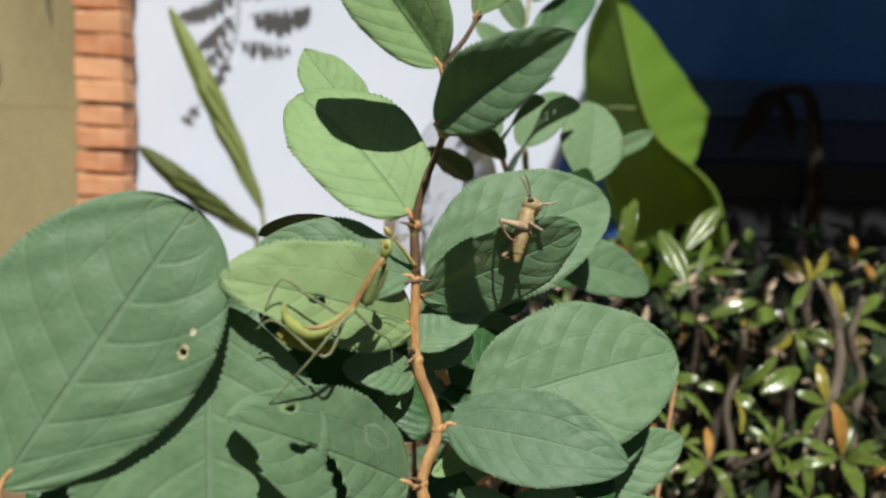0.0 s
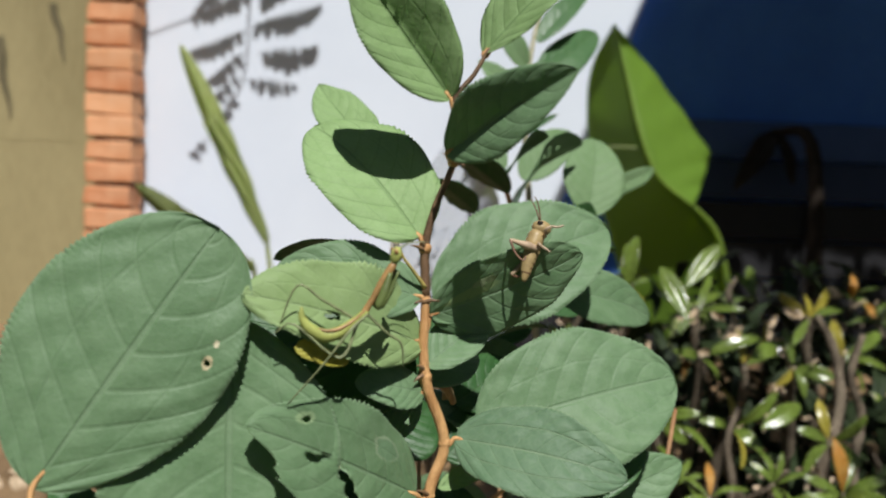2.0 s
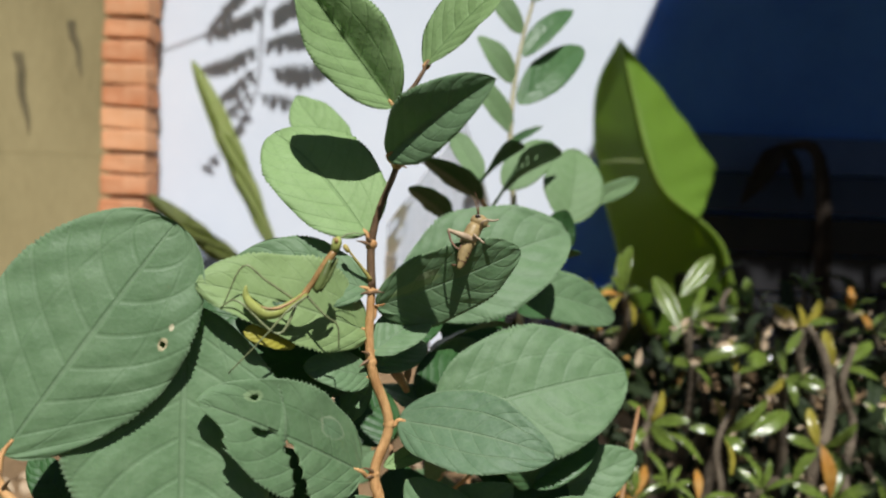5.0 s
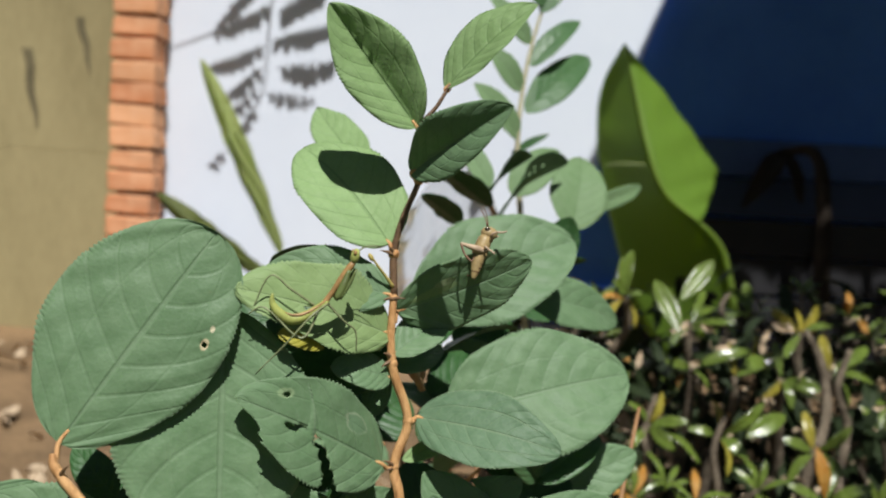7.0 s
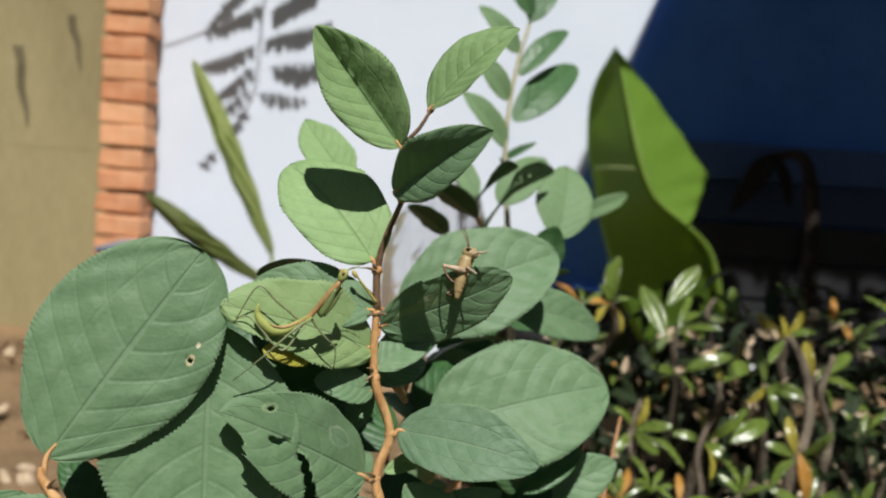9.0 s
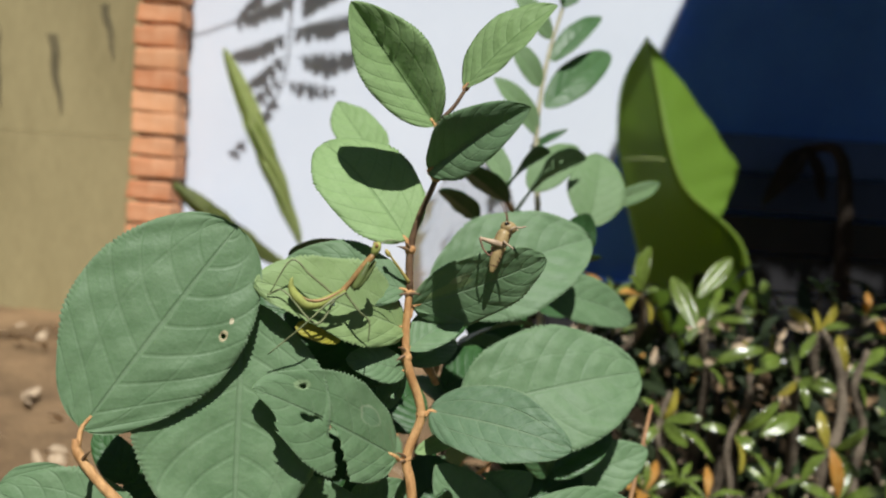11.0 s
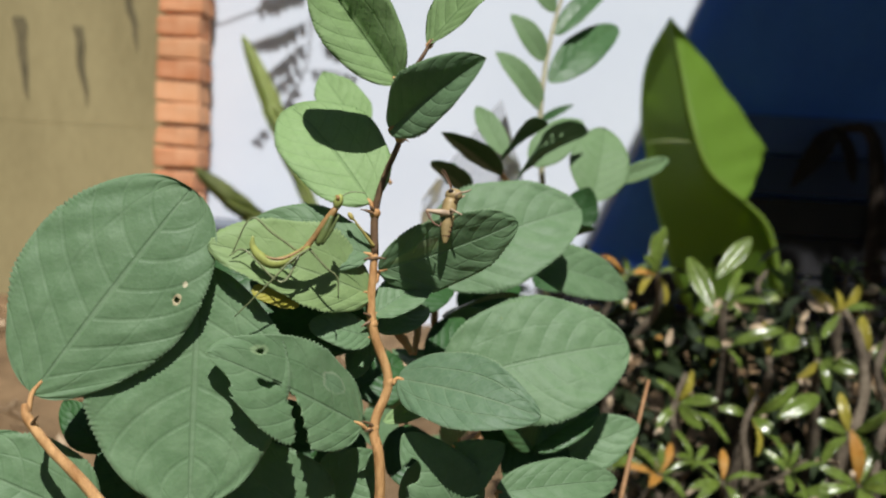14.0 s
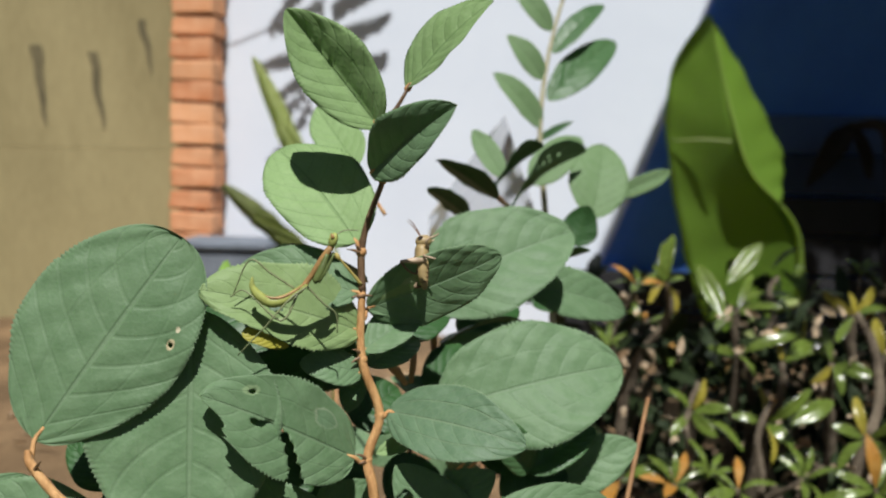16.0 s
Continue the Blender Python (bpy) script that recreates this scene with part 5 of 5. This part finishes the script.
def shade_tree():
    """The feathery branch over the garden, of which the wall shows the shadow."""
    t = thing("feather_leaved_tree", (2.35, 0.6, 0.0), "small tree with drooping feathery leaflets", "tree")
    hub = Vector((-0.5779, 2.8000, 1.3659)) + SUN * 0.9
    part("trunk", rod([(2.35, 0.6, -0.05), (2.35, 0.7, 1.5), (2.3, 1.0, 3.2), (1.6, 1.6, 3.6), hub + Vector((0.3, -0.05, 0.7)), hub + Vector((0.06, 0, 0.12))], [0.05, 0.045, 0.035, 0.025, 0.014, 0.004], 10, 6, 0.05), GREY_BARK, t)
    rnd = random.Random(12)
    def up(p):
        return Vector(p) + SUN * 0.85

    part("leaf_stalk", rod([hub, up((-0.6092, 2.8000, 1.0925)), up((-0.6205, 2.8000, 0.8711)), up((-0.6691, 2.8000, 0.7476)), up((-0.7557, 2.8000, 0.6118))], [0.004, 0.004, 0.003, 0.002, 0.001], 6, 5), GREY_BARK, t)
    part("leaf_stalk", rod([up((-0.6092, 2.8000, 1.0925)), up((-0.7164, 2.8000, 1.0596)), up((-0.9383, 2.8000, 0.9692))], [0.003, 0.003, 0.002], 6, 4), GREY_BARK, t)

    def leaflet(a, b, w):
        lm = leaf_mesh((b - a).length, w, 0.2, 0.2, 0, teeth=5, tooth=0.12, along=14, across=2, seed=rnd.random(), full=0.7)
        lm.transform(Matrix.Translation(a) @ frame_of((0, 0, 0), b - a, rnd.uniform(-12, 12), SUN))
        part("leaflet", lm, [BACK_TOP, BACK_UNDER], t)

    def pinna(a, b, depth, count, gap=0.42):
        """A side rib from a to b with a row of leaflets that hang from it."""
        a, b = up(a), up(b)
        part("side_rib", rod([a, a.lerp(b, 0.5) + Vector((0, 0, 0.006)), b], [0.0016, 0.0012, 0.0006], 5, 3), GREY_BARK, t)
        way = (b - a).normalized()
        for k in range(count):
            s = (k + 0.5) / count
            long = depth * (0.55 + 0.6 * math.sin(math.pi * s ** 0.8)) * rnd.uniform(0.8, 1.15)
            foot = a.lerp(b, s) + SUN * rnd.uniform(-0.02, 0.02)
            leaflet(foot, foot + (Vector((0, 0, -1)) + way * rnd.uniform(0.35, 0.65)).normalized() * long, (b - a).length / count * (1.55 - gap * rnd.uniform(0.3, 1.1)))

    pinna((-0.6204, 2.8000, 1.2556), (-0.7725, 2.8000, 1.0589), 0.075, 7)
    pinna((-0.6031, 2.8000, 1.1293), (-0.7904, 2.8000, 1.0304), 0.070, 7)
    pinna((-0.6021, 2.8000, 1.0120), (-0.3880, 2.8000, 1.0836), 0.065, 8)
    pinna((-0.6206, 2.8000, 0.9956), (-0.8115, 2.8000, 0.9150), 0.065, 7)
    pinna((-0.6258, 2.8000, 0.9271), (-0.7744, 2.8000, 0.8000), 0.055, 6)
    pinna((-0.5869, 2.8000, 1.1036), (-0.4060, 2.8000, 1.2403), 0.070, 7)
    pinna((-0.6478, 2.8000, 0.7960), (-0.6997, 2.8000, 0.7010), 0.045, 3)
    pinna((-0.6346, 2.8000, 0.8525), (-0.7503, 2.8000, 0.7508), 0.042, 5)
    pinna((-0.5629, 2.8000, 1.2042), (-0.3926, 2.8000, 1.3573), 0.070, 7)
    pinna((-0.7451, 2.8000, 0.6468), (-0.7873, 2.8000, 0.5930), 0.042, 2)
    pinna(HANG[0], HANG[5], 0.085, 6, 0.9)
    pinna(HANG[0] + Vector((-0.035, 0, -0.085)), HANG[4] + Vector((-0.02, 0, -0.115)), 0.055, 6, 1.1)
    # unseen crown on the other side, added to shade the glossy shrub
    lit = [Vector((0.3750, 1.2132, 0.4687)), Vector((0.2935, 1.0709, 0.4489)), Vector((0.2395, 1.1037, 0.4790))]
    crown = bmesh.new()
    small = leaf_mesh(0.11, 0.052, 0.2, 0.3, 0, teeth=5, tooth=0.2, along=10, across=2, seed=3, full=0.75)
    me = bpy.data.meshes.new("crown_leaf")
    small.to_mesh(me)
    small.free()
    for k in range(1150):
        if k < 30:
            p = Vector((rnd.uniform(0.16, 1.6), rnd.uniform(0.95, 1.3), rnd.uniform(0.0, 0.25)))
        elif k < 950:
            p = Vector((rnd.uniform(0.05, 1.9), rnd.uniform(1.45, 2.25), rnd.uniform(0.0, 0.1)))
        else:
            p = Vector((rnd.uniform(0.86, 1.9), rnd.uniform(2.3, 2.75), rnd.uniform(0.0, 0.75)))
        if any(((p - q) - SUN * (p - q).dot(SUN)).length < 0.07 for q in lit):
            continue
        high = p + SUN * rnd.uniform(1.9, 2.4)
        keep = len(crown.verts)
        crown.from_mesh(me)
        crown.verts.ensure_lookup_table()
        m = Matrix.Translation(high) @ pose(0, 0, 0, rnd.uniform(-50, 50), rnd.uniform(-50, 50), rnd.uniform(0, 360))
        for q in crown.verts[keep:]:
            q.co = m @ q.co
    tagged(part("crown", crown, [BACK_TOP, BACK_UNDER], t, "unseen crown of small green leaflets added for shade"), kind="stuff")
    for a, e in (((2.33, 0.8, 2.2), (1.2, 0.6, 2.15)), ((2.33, 0.9, 2.5), (1.7, 1.2, 2.4)), ((2.34, 0.75, 1.9), (1.6, 0.3, 2.0))):
        a, e = Vector(a), Vector(e)
        part("limb", rod([a, a.lerp(e, 0.5) + Vector((0, 0, 0.1)), e], [0.02, 0.013, 0.005], 8, 5, 0.06), GREY_BARK, t)
    return t


shade_tree()


# ---- the two insects ----
def grasshopper():
    """Built along +x (head) with its back towards +z, at the origin."""
    t = thing("grasshopper", (0, 0, 0), "small tan grasshopper nymph sitting on a leaf", "grasshopper")
    mm = 0.00128

    def v(*a):
        return Vector(a) * mm

    part("abdomen", rod([v(-9.6, 0, 1.6), v(-7.6, 0, 2.1), v(-4.5, 0, 2.9), v(-1, 0, 3.4)], [0.6 * mm, 1.35 * mm, 1.8 * mm, 2.1 * mm], 12, 5), HOPPER, t, "brown banded abdomen", shift=False)
    for i in range(5):
        part("abdomen_band", rod([v(-7.6 + 1.4 * i, 0, 2.1 + 0.25 * i), v(-6.9 + 1.4 * i, 0, 2.25 + 0.25 * i)], [(1.40 + 0.13 * i) * mm] * 2, 12, 1), HOPPER_DARK, t, shift=False)
    part("thorax", rod([v(-2, 0, 3.5), v(0.5, 0, 3.9), v(3, 0, 4.2), v(4.2, 0, 4.3)], [2.0 * mm, 2.4 * mm, 2.3 * mm, 1.8 * mm], 12, 5), HOPPER, t, "tan saddle-shaped thorax", shift=False)
    part("wing_bud", rod([v(-4.2, 1.5, 4.4), v(-1.5, 1.6, 4.8), v(0.5, 1.3, 4.9)], [0.5 * mm, 1.0 * mm, 0.7 * mm], 8, 4), HOPPER_DARK, t, "short brown wing bud", shift=False)
    head = part("head", blob(bmesh.new(), v(5.6, 0, 4.0), (2.1 * mm, 2.0 * mm, 2.7 * mm), (0, -18, 0), 16, 12), HOPPER, t, "pale blunt head", shift=False)
    for sgn in (-1, 1):
        part("eye", blob(bmesh.new(), v(6.1, 1.6 * sgn, 5.3), (0.65 * mm, 0.5 * mm, 0.9 * mm), (0, -30, 0), 12, 8), EYE_DARK, head, "dark oval eye", shift=False)
        part("antenna", rod([v(7.2, 0.5 * sgn, 5.4), v(8.8, 0.9 * sgn, 6.6), v(10.6, 1.5 * sgn, 8.4), v(11.6, 1.8 * sgn, 10.0)], [0.22 * mm, 0.2 * mm, 0.16 * mm, 0.1 * mm], 6, 4), HOPPER_DARK, head, "short dark antenna", shift=False)
        part("mouth_palp", rod([v(6.8, 0.6 * sgn, 2.4), v(7.3, 0.7 * sgn, 1.5)], [0.3 * mm, 0.15 * mm], 6, 2), HOPPER, head, shift=False)
        hip, knee = v(-0.5, 2.0 * sgn, 2.6), v(-8.8, 4.2, 4.4) if sgn > 0 else v(-2.6, -3.0, 10.6)
        hind = part("hind_leg", rod([v(-0.5, 2.0 * sgn, 2.6), hip.lerp(knee, 0.35), hip.lerp(knee, 0.75), knee], [0.8 * mm, 1.15 * mm, 0.65 * mm, 0.5 * mm], 9, 5), HOPPER_LEG, t, "thick pale hind thigh", shift=False)
        foot = v(-6.0, 4.4 * sgn, 0.6 if sgn > 0 else 5.4)
        part("shin", rod([knee, knee.lerp(foot, 0.5) + v(-0.8, 0, 0), foot, foot + v(1.4, 0, -0.2)], [0.4 * mm, 0.32 * mm, 0.28 * mm, 0.25 * mm], 6, 4), HOPPER_DARK, hind, "thin brown shin", shift=False)
        for name, x, rx in (("middle_leg", 0.6, -0.6), ("front_leg", 3.4, 2.6)):
            leg = part(name, rod([v(x, 1.5 * sgn, 2.4), v(x + rx * 0.5, 3.6 * sgn, 3.6), v(x + rx, 4.2 * sgn, 2.8)], [0.5 * mm, 0.45 * mm, 0.36 * mm], 7, 4), HOPPER_LEG, t, shift=False)
            part("shin", rod([v(x + rx, 4.2 * sgn, 2.8), v(x + rx * 1.3, 4.6 * sgn, 1.2), v(x + rx * 1.7, 5.0 * sgn, 0.1)], [0.36 * mm, 0.3 * mm, 0.22 * mm], 6, 3), HOPPER_LEG, leg, shift=False)
    return t


def mantis():
    """Built in a plane: x along the leaf towards the head, z away from the leaf's stem, at the origin."""
    t = thing("mantis", (0, 0, 0), "slender green mantis nymph with upturned abdomen", "mantis")
    mm = 0.0012

    def v(*a):
        return Vector(a) * mm

    part("abdomen", rod([v(-11.4, 0, 7.2), v(-11.6, 0, 4.4), v(-9.8, 0, 1.2), v(-6.4, 0, -0.9), v(-2.6, 0, -0.5), v(1.5, 0, 1.6), v(4.6, 0, 3.8)],
                        [0.3 * mm, 0.95 * mm, 1.55 * mm, 1.75 * mm, 1.55 * mm, 1.2 * mm, 0.9 * mm], 12, 5), MANTIS, t, "yellow-green abdomen curled upward", shift=False)
    part("back_stripe", rod([v(-8.2, -0.9, 1.4), v(-6.0, -1.25, 0.5), v(-2.6, -1.15, 0.6), v(1.5, -0.8, 2.3), v(4.4, -0.65, 4.3)], [0.15 * mm, 0.4 * mm, 0.5 * mm, 0.4 * mm, 0.3 * mm], 8, 5), MANTIS_RED, t, "reddish brown stripe along the back", shift=False)
    part("thorax", rod([v(3.8, 0, 3.2), v(6.5, 0, 6.6), v(9.2, 0, 10.2), v(12.2, 0, 13.8), v(13.4, 0, 15.2)], [0.95 * mm, 0.8 * mm, 1.0 * mm, 1.1 * mm, 0.6 * mm], 10, 5), MANTIS_RED, t, "long narrow brown neck shield", shift=False)
    head = part("head", blob(bmesh.new(), v(13.6, 0, 16.6), (1.4 * mm, 1.8 * mm, 2.4 * mm), (0, 20, 0), 14, 10), MANTIS, t, "small pale triangular head", shift=False)
    for sgn in (-1, 1):
        part("eye", blob(bmesh.new(), v(13.4, 1.6 * sgn, 17.8), (0.6 * mm, 0.55 * mm, 0.8 * mm), (0, 0, 0), 10, 8), MANTIS_RED, head, "bulging brown eye", shift=False)
        part("antenna", rod([v(14.2, 0.4 * sgn, 18.0), v(17.5, 0.9 * sgn, 19.4), v(22, 1.4 * sgn, 19.0)], [0.16 * mm, 0.13 * mm, 0.08 * mm], 5, 4), MANTIS_LEG, head, shift=False)
        arm = part("foreleg", rod([v(11.5, 0.8 * sgn, 12.6), v(9.6, 1.2 * sgn, 8.4), v(7.6, 1.4 * sgn, 4.9), v(8.0, 1.5 * sgn, 4.3)], [0.6 * mm, 1.3 * mm, 1.15 * mm, 0.6 * mm], 9, 5), MANTIS_DARK, t, "folded olive grasping foreleg", shift=False)
        part("shin", rod([v(8.0, 1.5 * sgn, 4.3), v(11.0, 1.5 * sgn, 8.2), v(13.6, 1.3 * sgn, 12.8)], [0.7 * mm, 0.65 * mm, 0.3 * mm], 8, 4), MANTIS_DARK, arm, shift=False)
    for name, pts in (("middle_leg", [v(4.6, -0.8, 3.0), v(-1.0, -3.5, 0.0), v(-8, -3.0, -7.0), v(-17.5, 0.5, -16.5)]),
                      ("middle_leg", [v(4.6, 0.8, 3.0), v(9.5, 0.5, -3.0), v(13.0, 1.4, -6.5), v(13.2, 2.4, -13.0)]),
                      ("hind_leg", [v(2.0, -0.8, 1.6), v(-4, -2.6, -6.4), v(-13.6, 0.4, 3.0), v(-18.4, 2.0, 1.4)]),
                      ("hind_leg", [v(2.0, 0.8, 1.6), v(-6.0, 0.4, 8.0), v(-11.8, 0.6, 12.4), v(-17.5, 2.6, 2.0)])):
        part(name, rod(pts, [0.42 * mm, 0.36 * mm, 0.27 * mm, 0.18 * mm], 6, 5), MANTIS_LEG, t, "long thin greyish leg", shift=False)
    return t


HOPPER_THING = grasshopper()
MANTIS_THING = mantis()


def basis(at, head, back, flip=1):
    """The pose of an insect at a place, with its head towards head and its back towards back."""
    x = Vector(head).normalized()
    z = Vector(back)
    z = (z - x * z.dot(x)).normalized()
    y = z.cross(x)
    return Matrix.Translation(at) @ Matrix((x, y, z)).transposed().to_4x4()


def sway(ob, rows):
    """Keys a plant that leans (degrees to the right) and turns about its foot."""
    x, y, z = ob.location
    walk(ob, [(t, pose(x, y, z, 0, lean, turn)) for t, lean, turn in rows])


def motions():
    sway(BANANA_LEAF, [(0.0, 0, 0), (15.0, 0, 0), (15.5, 3.8, 14), (16.0, 5.8, 15)])
    sway(STRAPS[1], [(0.0, 2.0, 0), (0.5, 3.3, 0), (1.0, 5.0, 0), (1.5, 2.3, 0), (2.0, -0.4, 0), (2.5, 0.4, 0), (3.0, 2.1, 0), (3.5, 0.2, 0), (7.0, 0, 0), (9.0, -0.3, 0),
                     (12.0, -1.7, 0), (12.5, 2.2, 0), (13.0, 3.9, 0), (14.5, -2.2, 0), (15.5, -1.5, 0), (16.0, 2.5, 0)])
    walk(HOPPER_THING, [
        (0.0, basis((0.0202, 0.3317, 0.5668), (0.4076, 0.3248, 0.8534), (-0.8891, -0.0718, 0.4520))),
        (0.5, basis((0.0207, 0.3320, 0.5666), (0.3734, 0.2992, 0.8781), (-0.9065, -0.0835, 0.4139))),
        (3.5, basis((0.0219, 0.3316, 0.5693), (0.5132, 0.3138, 0.7989), (-0.8348, -0.0340, 0.5496))),
        (7.0, basis((0.0196, 0.3318, 0.5695), (0.4296, 0.3037, 0.8504), (-0.8813, -0.0645, 0.4682))),
        (9.0, basis((0.0200, 0.3320, 0.5686), (0.3807, 0.2895, 0.8782), (-0.9045, -0.0807, 0.4187))),
        (11.5, basis((0.0211, 0.3323, 0.5713), (0.4455, 0.2402, 0.8625), (-0.8798, -0.0605, 0.4714))),
        (12.5, basis((0.0174, 0.3323, 0.5702), (0.2581, 0.2861, 0.9228), (-0.9459, -0.1199, 0.3016))),
        (14.0, basis((0.0138, 0.3322, 0.5688), (0.2606, 0.2866, 0.9219), (-0.9451, -0.1191, 0.3042))),
        (16.0, basis((0.0098, 0.3324, 0.5654), (0.0823, 0.3151, 0.9455), (-0.9708, -0.1893, 0.1476))),
    ])
    walk(MANTIS_THING, [
        (0.0, basis((-0.0407, 0.2948, 0.5434), (0.9481, 0.3011, 0.1017), (-0.1009, -0.0182, 0.9947))),
        (0.5, basis((-0.0410, 0.2948, 0.5437), (0.9352, 0.3011, 0.1865), (-0.1899, -0.0182, 0.9816))),
        (3.5, basis((-0.0409, 0.2948, 0.5496), (0.9506, 0.3011, 0.0754), (-0.0734, -0.0182, 0.9971))),
        (7.0, basis((-0.0454, 0.2948, 0.5483), (0.9500, 0.3011, 0.0826), (-0.0809, -0.0182, 0.9966))),
        (9.0, basis((-0.0459, 0.2948, 0.5494), (0.9535, 0.3011, -0.0152), (0.0217, -0.0182, 0.9996))),
        (14.0, basis((-0.0428, 0.2948, 0.5529), (0.9514, 0.3011, 0.0638), (-0.0611, -0.0182, 0.9980))),
        (16.0, basis((-0.0386, 0.2948, 0.5547), (0.9508, 0.3011, 0.0724), (-0.0702, -0.0182, 0.9974))),
    ])


motions()
